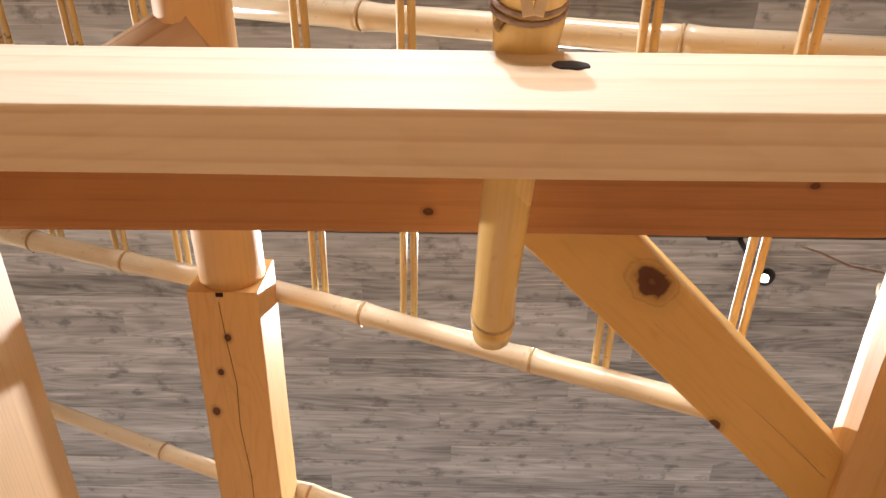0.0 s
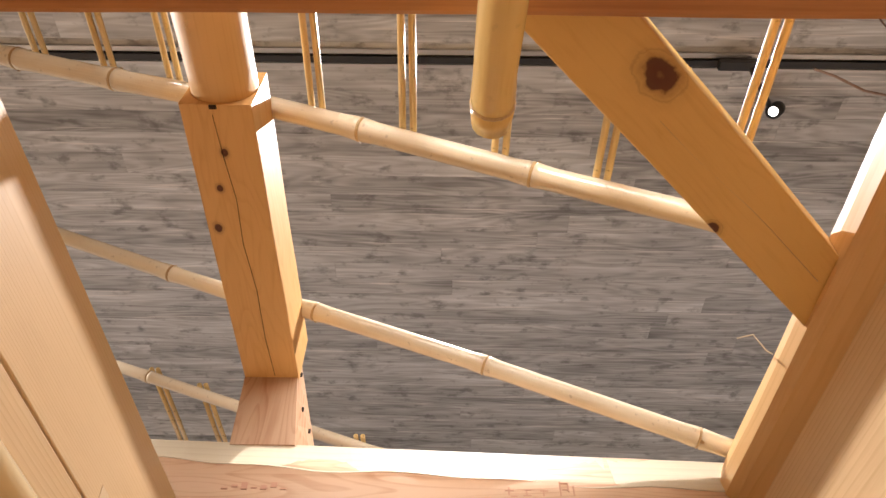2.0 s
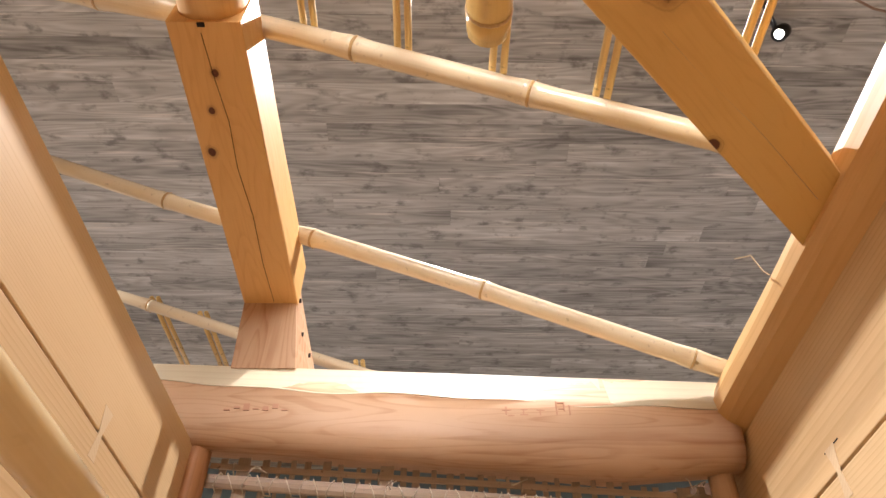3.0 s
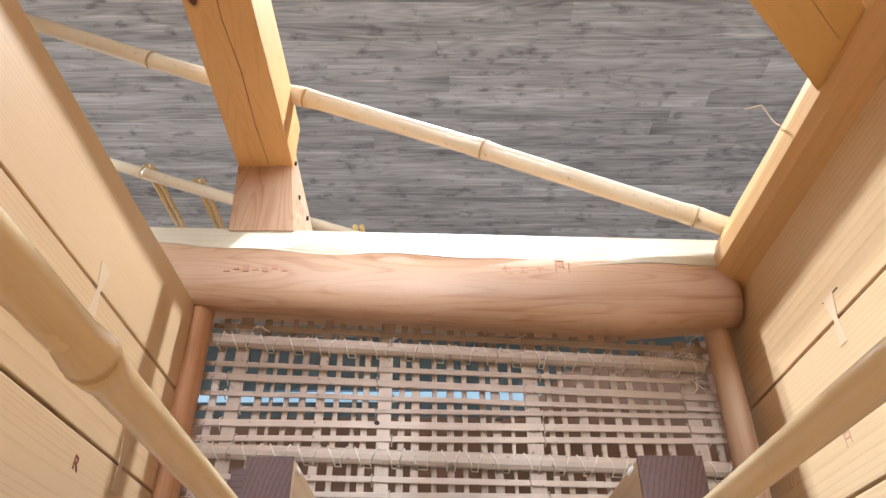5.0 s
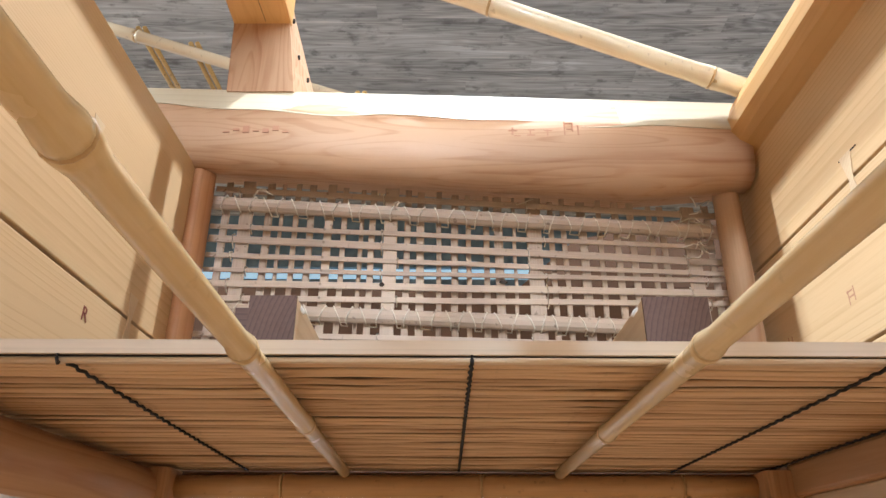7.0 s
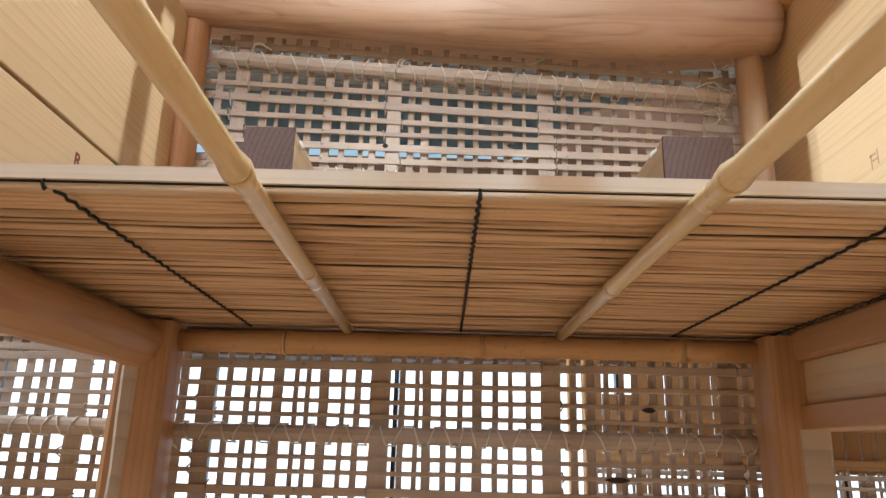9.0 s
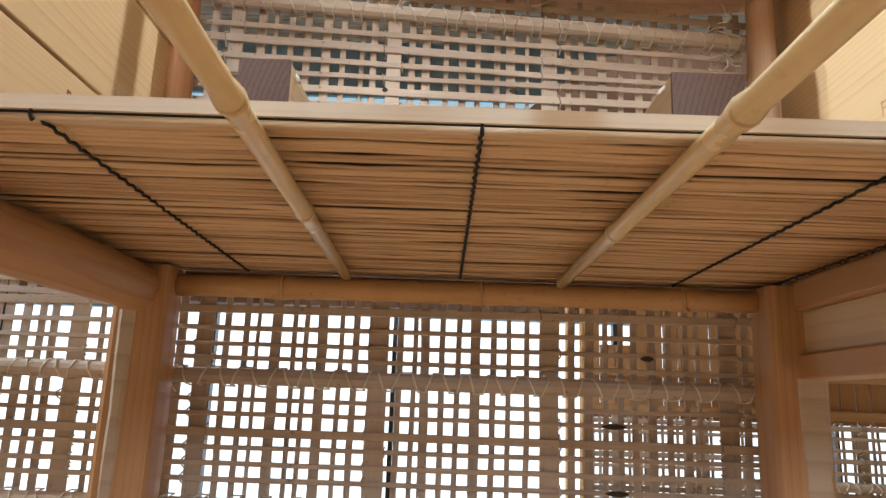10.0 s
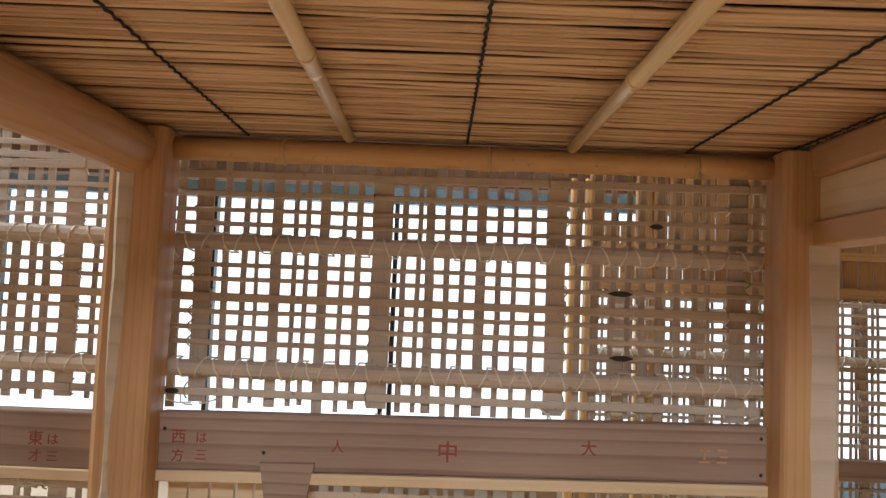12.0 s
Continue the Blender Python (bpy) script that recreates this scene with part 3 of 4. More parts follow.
lath_wall(far, 0.59, 1.95, 2.45, 0.7, (1.50, 1.50), [(0.60 + 0.0215 * i, 0.030 if i % 11 == 3 else 0.0085) for i in range(62)], FAR_ROWS, ((1.322, 1.322),), 7, 0.024)

# ---- frame of the house ----


def post(name, x, y, z0, z1, w, d, material, label, seed):
    ob = beam(name, (x, y, z0), (x, y, z1), w, d, material, None, label, r=0.012, wob=0.003, up=(0, 1, 0), seed=seed)
    return tagged(ob, label, "post", "posts of the house")


post("post", -0.3885, 1.69, 0.0, 1.745, 0.099, 0.086, POST_WOOD, "smooth pale cedar post at the lattice wall", 1)
post("post", 0.8025, 1.69, 0.0, 1.745, 0.101, 0.086, POST_WOOD, "cedar post with a natural waney edge", 2)
ob = beam("corner_post", (-0.383, 1.70, 1.775), (-0.389, 1.70, 2.44), 0, 0, RED_POST, up=(0, 1, 0), prof=logprof(0.05, 0.07), smooth=True)
tagged(ob, "slim round corner post above the ceiling", "post", "posts of the house")
ob = beam("corner_post", (0.797, 1.712, 1.775), (0.803, 1.712, 2.40), 0, 0, PINK_LOG, up=(0, 1, 0), prof=logprof(0.056, 0.066), smooth=True)
tagged(ob, "round pinkish corner post above the ceiling", "post", "posts of the house")

GREY_WANE = timber_mat("weathered_wane", (0.60, 0.50, 0.40), (0.42, 0.33, 0.25), ring=9, contrast=0.6, warp=6.0)
for ob_name, x0, x1, z1 in (("post", -0.417, -0.392, 1.66), ("post.001", 0.794, 0.846, 1.579)):
    strip = []
    for k in range(15):
        z = 0.4 + (z1 - 0.4) * k / 14
        w = 0.003 * math.sin(k * 1.7) + 0.002 * math.sin(k * 0.9)
        strip.append([(x0 + w, 1.6475, z), (x0 + 0.006 + w, 1.6445, z), (x1 - 0.006 - w, 1.6445, z), (x1 - w, 1.6475, z)])
    put("waney_face", loft(strip), GREY_WANE, bpy.data.objects[ob_name], "pale grey waney face", None)

# tie beams with ink marks
tie = tagged(beam("tie_beam", (-0.339, 1.722, 1.187), (0.752, 1.722, 1.203), 0.03, 0.102, TIE_WOOD, r=0.003), "brown tie beam with red ink marks between the posts", "tie beam", "tie beams")
tie_b = tagged(beam("tie_beam", (-1.5, 1.722, 1.181), (-0.438, 1.722, 1.181), 0.03, 0.102, TIE_WOOD, r=0.003, seed=4), "brown tie beam with red ink marks beside the post", "tie beam", "tie beams")
beam("edge_strip", (-0.339, 1.718, 1.126), (0.752, 1.718, 1.141), 0.035, 0.020, PALE_WOOD, tie, "pale planed lower edge", r=0.002)
beam("edge_strip", (-1.5, 1.718, 1.120), (-0.438, 1.718, 1.120), 0.035, 0.020, PALE_WOOD, tie_b, "pale planed lower edge", r=0.002)
put("dovetail_key", loft([[(-0.154, yy, 1.155), (-0.057, yy, 1.158), (-0.070, yy, 1.09), (-0.143, yy, 1.09)] for yy in (1.699, 1.72)]), TIE_WOOD, tie, "darker dovetailed block")
for x, z in ((-0.330, 1.208), (-0.150, 1.172), (0.742, 1.232), (0.742, 1.168)):
    put("nail", loft([[(x + r * math.cos(a), yy, z + r * math.sin(a)) for a in (0, 0.8, 1.6, 2.4, 3.1, 3.9, 4.7, 5.5)] for yy, r in ((1.7065, 0.0035), (1.705, 0.0025))]), BLACK, tie)
for text, x, z, s, th in (("西", -0.318, 1.185, 0.028, tie), ("方", -0.316, 1.153, 0.024, tie), ("は", -0.274, 1.187, 0.022, tie), ("三", -0.273, 1.156, 0.022, tie), ("人", -0.030, 1.180, 0.024, tie), ("中", 0.160, 1.172, 0.040, tie),
                         ("大", 0.418, 1.192, 0.030, tie), ("東", -0.575, 1.172, 0.028, tie_b), ("才", -0.572, 1.142, 0.024, tie_b), ("は", -0.541, 1.173, 0.022, tie_b), ("三", -0.540, 1.143, 0.022, tie_b)):
    writing("ink_mark", text, s, (x, 1.7065, z), 90, 0, 0, th)
for k, (x, z, w, h) in enumerate(((0.632, 1.206, 0.018, 0.004), (0.638, 1.192, 0.004, 0.018), (0.630, 1.186, 0.020, 0.003), (0.664, 1.208, 0.016, 0.003), (0.668, 1.196, 0.014, 0.003), (0.662, 1.186, 0.018, 0.003))):
    put("ink_bar", box(x, x + w, 1.7055, 1.7065, z, z + h), FADED_INK, tie)
pales = [(-0.337, -0.302), (-0.297, -0.262), (-0.257, -0.215), (-0.208, -0.180), (-0.175, -0.148)]
board_row = empty("wainscot", (-0.23, 1.77, 0.5), "pale upright boards below the tie beam", "wainscot")
for a, b in pales:
    put("board", box(a, b, 1.76, 1.775, 0.5, 1.118), PALE_WOOD, board_row)

# bamboo rail over the lattice wall
tagged(cane("bamboo_rail", (-0.345, 1.705, 1.7165), (0.765, 1.705, 1.7225), 0.0425, (0.207, 0.582, 0.962), cane_mat("amber_bamboo", (0.62, 0.38, 0.17), (0.42, 0.23, 0.09)), flare=1.09), "thick amber bamboo rail under the reed ceiling", "bamboo rail")

# side beams at ceiling height
tagged(beam("log_beam", (-0.408, -0.9, 1.703), (-0.398, 1.70, 1.703), 0, 0, POST_WOOD, prof=logprof(0.088, 0.088), wob=0.004, smooth=True), "round peeled log beam beside the reed ceiling", "log beam")
tagged(beam("side_beam", (0.843, -0.9, 1.728), (0.843, 1.66, 1.728), 0.09, 0.056, POST_WOOD, r=0.006), "square cedar beam at the edge of the reed ceiling", "beam")
tagged(beam("filler_board", (0.828, -0.9, 1.661), (0.828, 1.66, 1.661), 0.03, 0.077, PALE_WOOD), "pale board between beam and lintel", "board")
tagged(beam("lintel", (0.836, -0.9, 1.60), (0.836, 1.70, 1.60), 0.072, 0.042, POST_WOOD, r=0.003), "grooved cedar door lintel", "lintel")

# ---- reed ceiling ----
reeds = empty("reed_ceiling", (0.19, 1.3, 1.75), "hanging ceiling of brown reeds tied with black cord", "reed ceiling")
rng = random.Random(11)
REED_MESH = []
for k in range(6):
    rr = []
    for i in range(15):
        x = 1.245 * i / 14
        r = 0.0043 * (1 + 0.16 * (rng.random() - 0.5))
        dy, dz = 0.0022 * (rng.random() - 0.5), 0.0022 * (rng.random() - 0.5)
        rr.append([(x, dy + r * math.cos(a * math.pi / 4), dz + 0.55 * r * math.sin(a * math.pi / 4)) for a in range(8)])
    bm = loft(rr)
    bmesh.ops.recalc_face_normals(bm, faces=bm.faces)
    me = bpy.data.meshes.new("reed")
    bm.to_mesh(me)
    bm.free()
    me.polygons.foreach_set("use_smooth", [True] * len(me.polygons))
    me.materials.append(REED)
    REED_MESH.append(me)
y = 0.966
while y < 1.752:
    s = 0.82 + 0.4 * rng.random()
    m = pose(-0.455, y, 1.7540 + 0.0030 * (rng.random() - 0.5), rng.choice((0, 180)), 0, rng.uniform(-0.14, 0.14)) @ Matrix.Diagonal((1, s, s, 1))
    put("reed", REED_MESH[rng.randrange(6)], REED, reeds, "", m)
    y += 0.0086 * s + rng.choice((0.0, 0.0008, 0.0016, 0.003, 0.005, 0.0075))
cane("front_reed", (-0.39, 0.9560, 1.7476), (0.79, 0.9560, 1.7476), 0.0066, (), cane_mat("pale_reed", (0.66, 0.50, 0.32), (0.5, 0.34, 0.19)), reeds, "pale front reed", 10)
for i, x in enumerate((-0.59, -0.195, 0.196, 0.60, 0.772)):
    pts = []
    if x < -0.4:
        continue
    dx = (-0.02, -0.018, -0.002, 0.0, 0.0)[i]
    pts = [(x, 0.956, 1.7545), (x, 0.9505, 1.7525), (x, 0.9505, 1.7475), (x, 0.954, 1.7435)]
    n = 110
    for k in range(n + 1):
        u = k / n
        pts.append((x + dx * u + 0.0013 * math.sin(k * 1.9), 0.96 + 0.755 * u, 1.7488 + 0.0010 * math.sin(k * 1.9 + 1.2)))
    wire("cord", pts, 0.0019, CORD, reeds, "black twisted tying cord")
put("front_strip", box(-0.40, 0.79, 0.949, 0.985, 1.7518, 1.7655), timber_mat("planed_strip", (0.72, 0.57, 0.40), (0.57, 0.43, 0.28), ring=40, contrast=0.3), reeds, "thin pale strip along the front edge")
# near-black sheet: puts the shade between the reeds into colour
put("backing_board", box(-0.45, 0.845, 0.985, 1.757, 1.766, 1.772), HOLE, reeds, "near-black sheet over the reeds, giving the shade in their gaps")
# added strip: its dark colour draws the shadow between reeds and rail
put("rear_strip", box(-0.34, 0.79, 1.728, 1.750, 1.7375, 1.7475), SHADE_WOOD, reeds, "dark strip added as the shadow line along the rear edge")
put("edge_cord", box(-0.39, 0.79, 0.953, 0.960, 1.7505, 1.7516), CORD, reeds)

# bamboo battens below the reeds, running overhead
tagged(cane("bamboo_batten", (0.020, -0.7, 1.733), (-0.013, 1.655, 1.7385), 0.0262, (0.40, 0.86, 1.269, 1.582, 1.91), BATTEN, flare=1.20, taper=0.74), "pale bamboo batten under the reed ceiling", "bamboo batten", "bamboo battens")
tagged(cane("bamboo_batten", (0.390, -0.7, 1.733), (0.384, 1.665, 1.7385), 0.0262, (0.32, 0.78, 1.19, 1.573, 1.958), BATTEN, flare=1.20, taper=0.76), "pale bamboo batten under the reed ceiling", "bamboo batten", "bamboo battens")

# hanging bars above the ceiling
for x, w in ((-0.0095, 0.049), (0.4095, 0.068)):
    bar = tagged(beam("hanging_bar", (x, 1.0, 1.8005), (x, 1.745, 1.8005), w, 0.057, PALE_WOOD, r=0.002), "square pale timber bar with dark sealed end, above the reeds", "timber bar", "bars above the ceiling")
    put("sealed_end", box(0, 0.0045, -w / 2, w / 2, -0.0285, 0.0285), DARK_END, bar, "dark brown sealed end grain", along((x, 0.996, 1.8005), (x, 1.0, 1.8005))[0])
    pts = [(x + 0.6 * w * math.sin(a), 1.02, 1.812 + 0.022 * math.cos(a)) for a in [i * 0.25 - 1.4 for i in range(12)]]
    wire("string", pts, 0.0022, STRING, bar, "white cord over the bar")
bar = tagged(beam("hanging_bar", (-0.046, 1.03, 1.803), (-0.046, 1.745, 1.803), 0.022, 0.048, PALE_WOOD, r=0.002), "thin timber bar beside the thicker one", "timber bar", "bars above the ceiling")
put("sealed_end", box(-0.057, -0.035, 1.026, 1.0305, 1.78, 1.826), DARK_END, bar, "dark brown sealed end grain")

# ---- boarded side walls above the ceiling ----


def boarded(name, x, face, z_cuts, label, seed, material):
    wall = empty(name, (x, 0.4, 1.74), label, "board wall", kind="structure")
    for i, (a, b) in enumerate(zip(z_cuts, z_cuts[1:])):
        beam("board", (x, -0.9, (a + b) / 2), (x, 1.75, (a + b) / 2), 0.026, b - a - 0.006, material, wall, r=0.002, wob=0.0008, seed=seed + i)
    # near-black sheet added behind the boards, coloured as the shade in the joints
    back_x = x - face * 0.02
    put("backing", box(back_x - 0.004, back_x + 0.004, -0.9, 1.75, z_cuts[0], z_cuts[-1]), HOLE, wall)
    return wall


wl = boarded("wall_left", -0.414, 1, (1.768, 1.980, 2.197, 2.409), "wide planed golden cedar boards with open joints", 10, CEDAR_WALL)
wr = boarded("wall_right", 0.863, -1, (1.775, 1.912, 2.177, 2.43), "wide planed pale cedar boards with open joints", 20, CEDAR_WALL)


def key(wall, x, y, z, ny):
    """A slim tapered key set across a board joint."""
    put("joint_key", loft([[(x + dx, y + a - 0.004, z - 0.046), (x + dx, y + a + 0.024, z - 0.046), (x + dx, y + a + 0.016, z), (x + dx, y + a + 0.028, z + 0.046), (x + dx, y + a - 0.008, z + 0.046), (x + dx, y + a + 0.003, z)] for dx, a in ((-0.0008, 0), (0.0008, 0))]), PALE_WOOD, wall, "pale key across the joint")


key(wl, -0.401, 1.255, 2.197, 1)
key(wl, -0.401, 1.497, 1.980, 1)
key(wr, 0.850, 1.325, 2.177, -1)
writing("ink_mark", "R", 0.032, (-0.4005, 1.345, 1.926), 90, 0, 90, wl)
for y, z, ly, lz in ((1.405, 1.985, 0.003, 0.026), (1.423, 1.982, 0.003, 0.026), (1.410, 2.004, 0.018, 0.003), (1.408, 1.994, 0.016, 0.003), (1.640, 1.982, 0.003, 0.016), (1.650, 1.980, 0.010, 0.003), (1.655, 1.986, 0.003, 0.014)):
    put("ink_bar", box(0.8494, 0.8502, y, y + ly, z, z + lz), FADED_INK, wr)
put("saw_slit", box(0.8494, 0.8502, 1.300, 1.356, 2.219, 2.2215), HOLE, wr)
# wall plates over the boards
PLATE = [(0.85, 2.418), (0.812, 2.442), (0.799, 2.464), (0.803, 2.505), (0.822, 2.548), (0.845, 2.578), (0.90, 2.60), (1.0, 2.60), (1.0, 2.418)]
tagged(beam("wall_plate", (0.9, -0.9, 2.51), (0.9, 1.66, 2.51), 0, 0, PINE, prof=[(0.9 - x, z - 2.51) for x, z in PLATE], wob=0.004), "heavy hewn pine wall plate with a rounded edge", "wall plate")
wire("straw_stub", [(0.823, 1.25, 2.555), (0.81, 1.245, 2.56), (0.78, 1.215, 2.575), (0.745, 1.215, 2.565)], 0.0014, STRING)
tagged(bpy.data.objects["straw_stub"], "loose bit of straw string on the wall plate", "string")

# hewn cross log: a flat pale facet along the top, a round body, the underside dipping towards the thicker end


def cross_log():
    rings = []
    n = 56
    for i in range(n + 1):
        u = i / n
        x = -0.60 + 1.44 * u
        zt = 2.620 - 0.045 * u
        zf = 2.541 - 0.072 * u + 0.003 * math.sin(9 * u)
        zb = 2.412 - 0.085 * min(1.0, u / 0.82) + 0.022 * max(0.0, (u - 0.82) / 0.18)
        b = zf - zb
        ring = [(1.84, zt), (1.664, zt), (1.660, zt - 0.003), (1.6185, zf + 0.003), (1.6160, zf - 0.001), (1.6135, zf - 0.20 * b), (1.6130, zf - 0.40 * b), (1.6160, zf - 0.60 * b), (1.6230, zf - 0.78 * b), (1.636, zf - 0.91 * b),
                (1.652, zf - 0.98 * b), (1.672, zb), (1.70, zb + 0.006), (1.73, zb + 0.022), (1.76, zb + 0.042), (1.80, zb + 0.054), (1.86, zb + 0.074), (1.90, zb + 0.12), (1.90, zt - 0.05), (1.87, zt - 0.01)]
        out = []
        for y, z in ring:
            d = noise.noise_vector(Vector((x * 5, y * 8, z * 8))) * 0.003
            out.append((x, y - 1.70 + d.y, z - 2.48 + d.z * 0.5))
        rings.append(out)
    ob = put("cross_log", loft(rings), LOG_WOOD, None, "", pose(0, 1.70, 2.48), True)
    return tagged(ob, "hewn pink cedar log beam with pale flat top above lattice", "log beam")


log = cross_log()
facet = []
for i in range(57):
    u = i / 56
    x = -0.60 + 1.437 * u
    zt, zf = 2.619 - 0.045 * u, 2.541 - 0.072 * u + 0.003 * math.sin(9 * u)
    wave = 0.006 * math.sin(13 * u + 1) + 0.004 * math.sin(31 * u)
    low = zf + wave - 0.004
    y_low = 1.6155 + (0.0415 * max(0.0, low - zf) / (zt - zf))
    facet.append([(x, 1.6585, zt - 0.001), (x, y_low - 0.0015, low), (x, y_low + 0.010, low - 0.0005), (x, 1.672, zt - 0.001)])
put("sapwood_face", loft(facet), SAPWOOD, log, "pale cream sapwood left along the top edge")
for x, z, w, h in ((0.305, 2.462, 0.020, 0.003), (0.312, 2.452, 0.004, 0.020), (0.318, 2.448, 0.014, 0.003), (0.348, 2.464, 0.016, 0.003), (0.352, 2.452, 0.003, 0.014), (0.346, 2.450, 0.018, 0.003), (0.384, 2.462, 0.018, 0.003), (0.390, 2.450, 0.003, 0.016), (0.428, 2.452, 0.003, 0.036), (0.432, 2.482, 0.016, 0.003),
                   (0.446, 2.462, 0.003, 0.022), (0.434, 2.466, 0.014, 0.003), (0.458, 2.452, 0.003, 0.026)):
    put("ink_bar", box(x, x + w, 1.6118, 1.6160, z, z + h), FADED_INK, log)
for k in range(7):
    x = -0.33 + 0.022 * k
    put("ink_bar", box(x, x + 0.014, 1.6118, 1.6160, 2.458 + 0.005 * (k % 2), 2.461 + 0.007 * (k % 3)), FADED_INK, log)

# strut and ridge beam
def strut_ring(z, front):
    """Section of the strut at height z, grain upright: (z, x, y)."""
    u = (z - 2.60) / 0.22
    return [(z, x, y) for x, y in ((-0.352 - 0.010 * u, front), (-0.194 - 0.030 * u, front), (-0.150 - 0.062 * u, 1.79), (-0.352 - 0.010 * u, 1.79))]


UPRIGHT = along((0, 0, 0), (0, 0, 1), (0, 1, 0))[0]
strut = put("strut", loft([strut_ring(z, 1.65) for z in (2.60, 2.66, 2.74, 2.812)]), LOG_WOOD, None, "", UPRIGHT)
tagged(strut, "short pink cedar strut, splayed at its foot, standing on the log", "strut")
put("rear_tenon", loft([strut_ring(z, 1.666) for z in (2.812, 2.87, 2.94)]), LOG_WOOD, strut, "", UPRIGHT)
put("ridge_tail", box(-0.362, -0.305, 1.79, 2.13, 2.86, 2.962), LOG_WOOD, strut)
for x, y, z in ((-0.2215, 1.672, 2.835), (-0.206, 1.70, 2.742), (-0.186, 1.735, 2.70)):
    put("peg_hole", loft([[(x + dx, y + 0.005 * math.cos(a * 0.785), z + 0.007 * math.sin(a * 0.785)) for a in range(8)] for dx in (0.0, 0.005)]), HOLE, strut)
ridge = tagged(beam("ridge_beam", (-0.289, 0.86, 2.905), (-0.291, 1.662, 2.8815), 0.143, 0.15, PINE_RIDGE, r=0.003, seed=3), "squared pine ridge beam with small knots", "ridge beam")
tagged(beam("ridge_log", (-0.29, -0.5, 2.915), (-0.288, 0.875, 2.905), 0, 0, PINE, prof=logprof(0.135, 0.14), wob=0.004, smooth=True), "round pine ridge log scarfed into the squared beam", "log beam")

# beams overhead
near = tagged(beam("plank_beam", (-1.3, 0.255, 2.105), (1.5, 0.255, 2.105), 0.044, 0.155, PALE_PINE, r=0.002, wob=0.001, seed=8), "deep pine plank beam pierced by a bamboo cane", "beam")
red = tagged(beam("tie_log", (-1.3, 0.457, 2.475), (1.5, 0.457, 2.475), 0.106, 0.13, CEDAR_RED, r=0.008, wob=0.003, seed=9), "reddish cedar tie beam with small knots", "beam")
brace = tagged(beam("corner_brace", (0.236, 0.4445, 2.52), (0.856, 1.0595, 2.52), 0.117, 0.09, PINE_BRACE, r=0.003, seed=5), "broad diagonal pine corner brace with a dark knot", "corner brace")

wire("drying_crack", [(0.462, 0.680, 2.4748), (0.520, 0.735, 2.4748), (0.581, 0.787, 2.4748), (0.632, 0.830, 2.4748), (0.675, 0.870, 2.4748), (0.786, 0.978, 2.4748)], 0.0006, JOINT, brace, "fine drying crack", 4)

# bamboo cane through the plank beam
tagged(cane("bamboo_cane", (0.2195, 0.155, 2.1675), (0.217, 0.612, 2.345), 0.052, (0.05, 0.455), GOLD_CANE, flare=1.08, taper=0.92, hollow=True), "stout bamboo cane pushed through the plank beam", "bamboo cane")

put("knot_hole", loft([[(0.247 + 1.15 * r * math.cos(a * math.pi / 7), yy, 2.135 + r * math.sin(a * math.pi / 7) * (1 + 0.12 * math.sin(3 * a))) for a in range(14)] for yy, r in ((0.2335, 0.0125), (0.2320, 0.0115), (0.2316, 0.004))]), HOLE, near, "dark knot hole")
hole_cane = bpy.data.objects["bamboo_cane"]
tie_c = Vector((0.2195, 0.196, 2.183))
axis = Vector((-0.005, 0.862, 0.335)).normalized()
e1 = Vector((1, 0, 0))
e2 = axis.cross(e1).normalized()
for d in (-0.004, 0.003):
    wire("bark_tie", [tie_c + axis * d + 0.0285 * (e1 * math.cos(k * math.pi / 12) + e2 * math.sin(k * math.pi / 12)) for k in range(25)], 0.0022, TIE_WOOD, hole_cane, "brown bark tie")
for dx, tilt in ((-0.007, -10), (0.006, 14)):
    put("tie_tag", box(-0.004, 0.004, -0.0015, 0.0015, -0.018, 0.0), PALE_WOOD, hole_cane, "pale loose end of the tie", pose(0.2195 + dx, 0.185, 2.150, 60, 0, tilt))
tagged(beam("branch_log", (-0.44, 0.452, 2.905), (-0.262, 0.352, 2.900), 0, 0, PINK_LOG, prof=logprof(0.13, 0.13), wob=0.005, smooth=True), "round pinkish log butting against the ridge log", "log beam")
wire("drying_crack", [(-0.297, 0.88, 2.829), (-0.292, 0.98, 2.8255), (-0.284, 1.08, 2.8225), (-0.290, 1.2, 2.819), (-0.281, 1.34, 2.8145), (-0.285, 1.5, 2.8095), (-0.28, 1.64, 2.805)], 0.0006, HOLE, ridge, "thin dark drying crack", 4)
put("notch", box(-0.30, -0.286, 0.858, 0.866, 2.826, 2.835), HOLE, ridge)

# bamboo rafters
RAFTERS = []


def rafter(p, q, d, nodes, label="pale bamboo rafter sloping over the frame", sag=0.0):
    ob = tagged(cane("bamboo_rafter", p, q, d, nodes, BAMBOO, flare=1.10, sag=sag), label, "bamboo rafter", "bamboo rafters")
    RAFTERS.append(ob)


rafter((-1.25, 1.50, 3.315), (-0.30, 1.53, 2.955), 0.044, (0.25, 0.69))
rafter((-0.25, 1.545, 2.97), (0.86, 1.61, 2.572), 0.047, (0.07, 0.55, 1.09), sag=-0.012)
rafter((-1.2, 0.95, 3.325), (-0.30, 0.95, 3.01), 0.050, (0.33, 0.62))
rafter((-0.25, 0.955, 3.005), (0.77, 0.985, 2.608), 0.048, (0.25, 0.63, 1.02))
rafter((-0.34, 0.37, 3.232), (0.95, 0.37, 2.80), 0.056, (0.34, 0.97))
rafter((-1.35, 2.1, 3.345), (0.55, 2.1, 2.67), 0.040, (0.53, 1.0, 1.4), "far bamboo rafter behind the log")
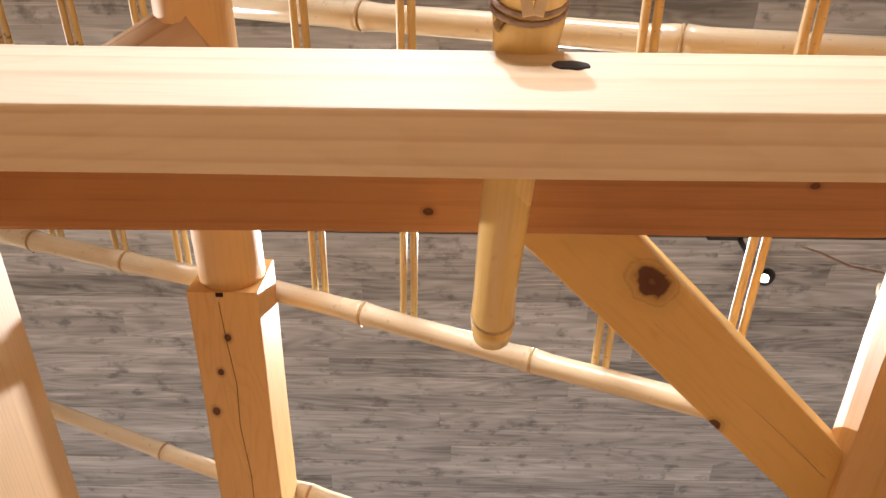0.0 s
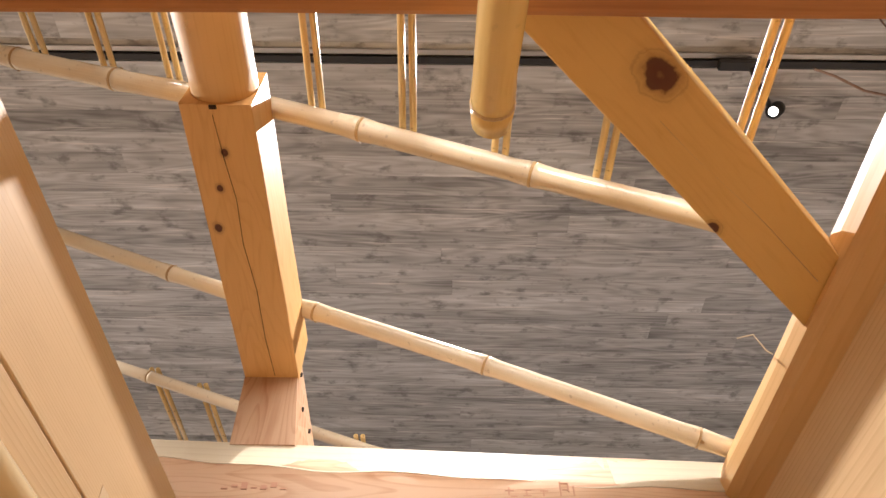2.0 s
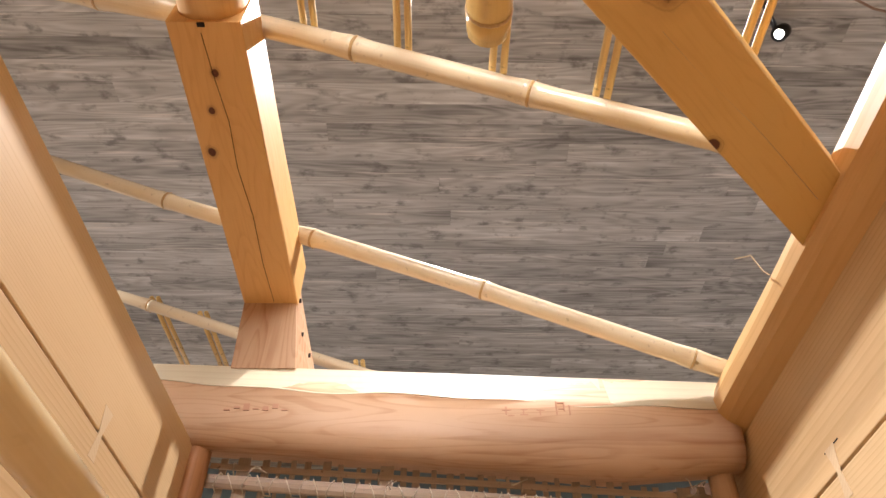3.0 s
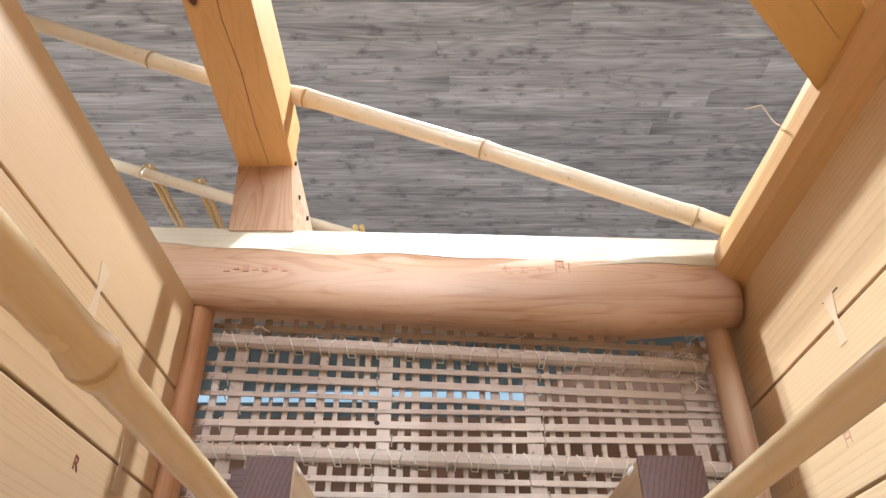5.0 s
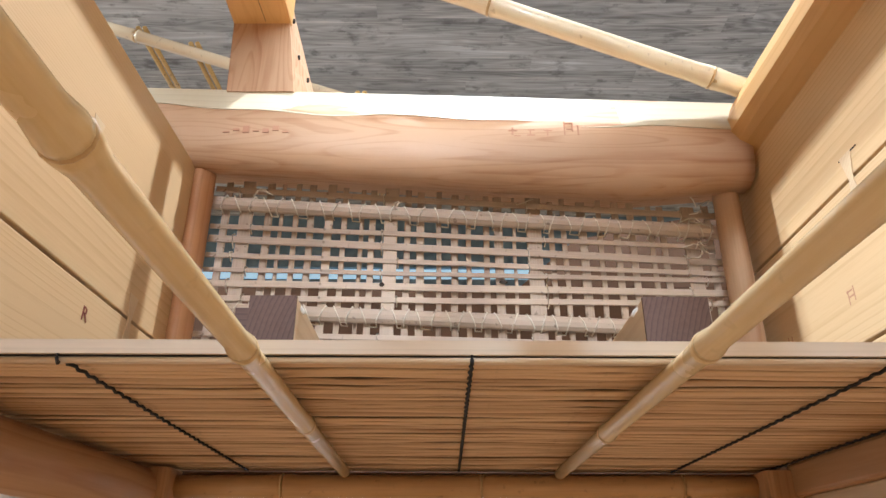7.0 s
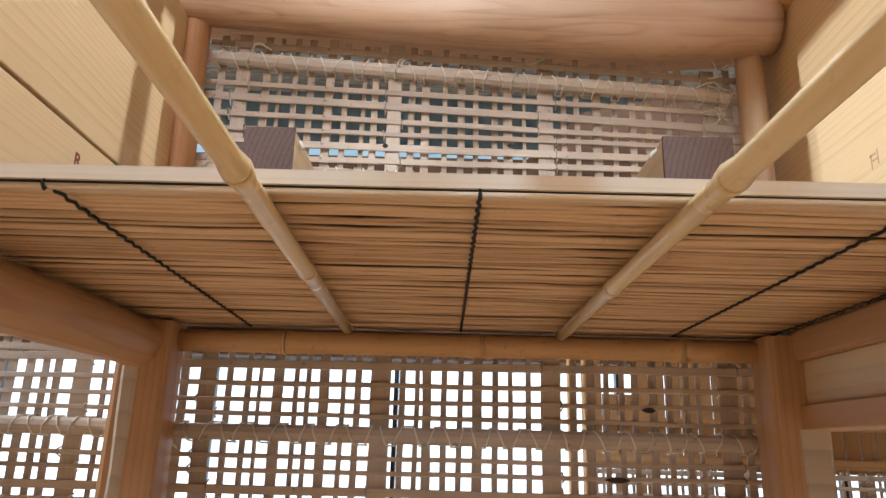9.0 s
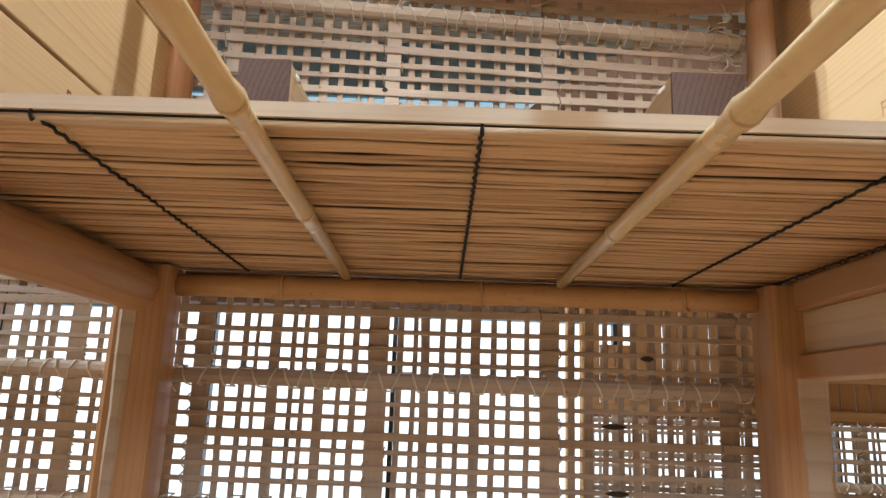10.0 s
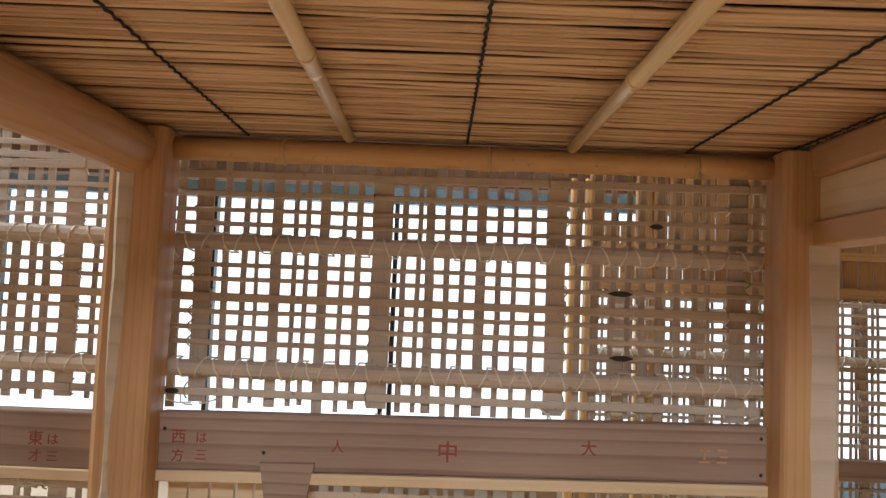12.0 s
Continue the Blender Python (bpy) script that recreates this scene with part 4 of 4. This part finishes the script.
rafter((0.875, 0.71, 2.630), (1.32, 0.71, 2.478), 0.024, (0.2,), "thin bamboo rafter end beyond the wall plate")
wire("hanging_wire", [(1.276, 1.134, 3.6), (1.343, 1.153, 3.592), (1.444, 1.196, 3.585), (1.576, 1.228, 3.6), (1.8, 1.28, 3.75), (2.0, 1.35, 4.55)], 0.004, TIE_WOOD)
tagged(bpy.data.objects["hanging_wire"], "thin brown wire hanging from the ceiling", "wire")


def lath_pair(x, z, y0, y1):
    pair = empty("bamboo_pair", (x, y1, z), "two thin bamboo canes tied side by side", "bamboo canes", "pairs of thin bamboo")
    for dx in (-0.009, 0.0085):
        cane("thin_cane", (x + dx, y0, z), (x + dx * 1.3, y1, z), 0.015, (0.21, 0.55, 0.9), BAMBOO_THIN, pair, "", 10, hollow=True)


for x in (-0.87, -0.666, -0.481, -0.123, 0.082, 0.275, 0.473, 0.685):
    lath_pair(x, 2.915 - 0.385 * x + 0.034, -0.3, 0.985)
for x in (-0.84, -0.655, -0.10):
    z = 2.868 - 0.355 * x + 0.034
    pair = empty("bamboo_pair", (x, 2.1, z), "two thin bamboo canes over a far rafter", "bamboo canes", "pairs of thin bamboo")
    for dx in (-0.011, 0.011):
        cane("thin_cane", (x + dx, 2.092, z), (x + dx, 2.75, z), 0.016, (0.3,), BAMBOO_THIN, pair, "", 10, hollow=True)
# ---- neighbouring structure behind the lattice ----
tagged(put("eave_board", box(-2.5, 2.6, 2.55, 2.62, 1.795, 2.47), SHADE_WOOD), "dark brown boards of the next roof's eave", "eave")
tagged(put("gable_board", loft([[(0.42, yy, 2.475), (2.6, yy, 2.475), (2.6, yy, 2.80), (1.2, yy, 2.78), (0.62, yy, 2.655)] for yy in (2.56, 2.60)]), SHADE_WOOD), "brown gable boards of the next roof", "gable")
for x, w in ((0.542, 0.026), (0.587, 0.030), (0.737, 0.026), (0.777, 0.024)):
    tagged(beam("slim_post", (x, 2.5, 0), (x, 2.5, 1.826), w, w, PINE, up=(0, 1, 0), seed=int(x * 50)), "slim pine post of the next room", "post", "posts of the next room")
screen = empty("board_screen", (1.1, 2.47, 1.5), "amber upright boards of the next room with light between them", "board screen")
AMBER = timber_mat("amber_boards", (0.50, 0.29, 0.12), (0.33, 0.165, 0.06))
for k in range(35):
    x = 0.605 + 0.0465 * k
    beam("board", (x, 2.49, 1.49), (x, 2.49, 1.70 if k in (1, 2) else 1.84), 0.0435 - 0.0012 * (k % 3), 0.015, AMBER, screen, up=(0, 1, 0), r=0.002, seed=k)
put("rail", box(0.58, 2.22, 2.455, 2.478, 1.502, 1.53), AMBER, screen)
put("rail", box(0.58, 2.22, 2.455, 2.478, 1.61, 1.635), AMBER, screen)
tagged(beam("cross_rail", (0.9, 2.44, 1.02), (2.2, 2.44, 1.02), 0.03, 0.06, TIE_WOOD), "brown tie rail of the next room", "rail")
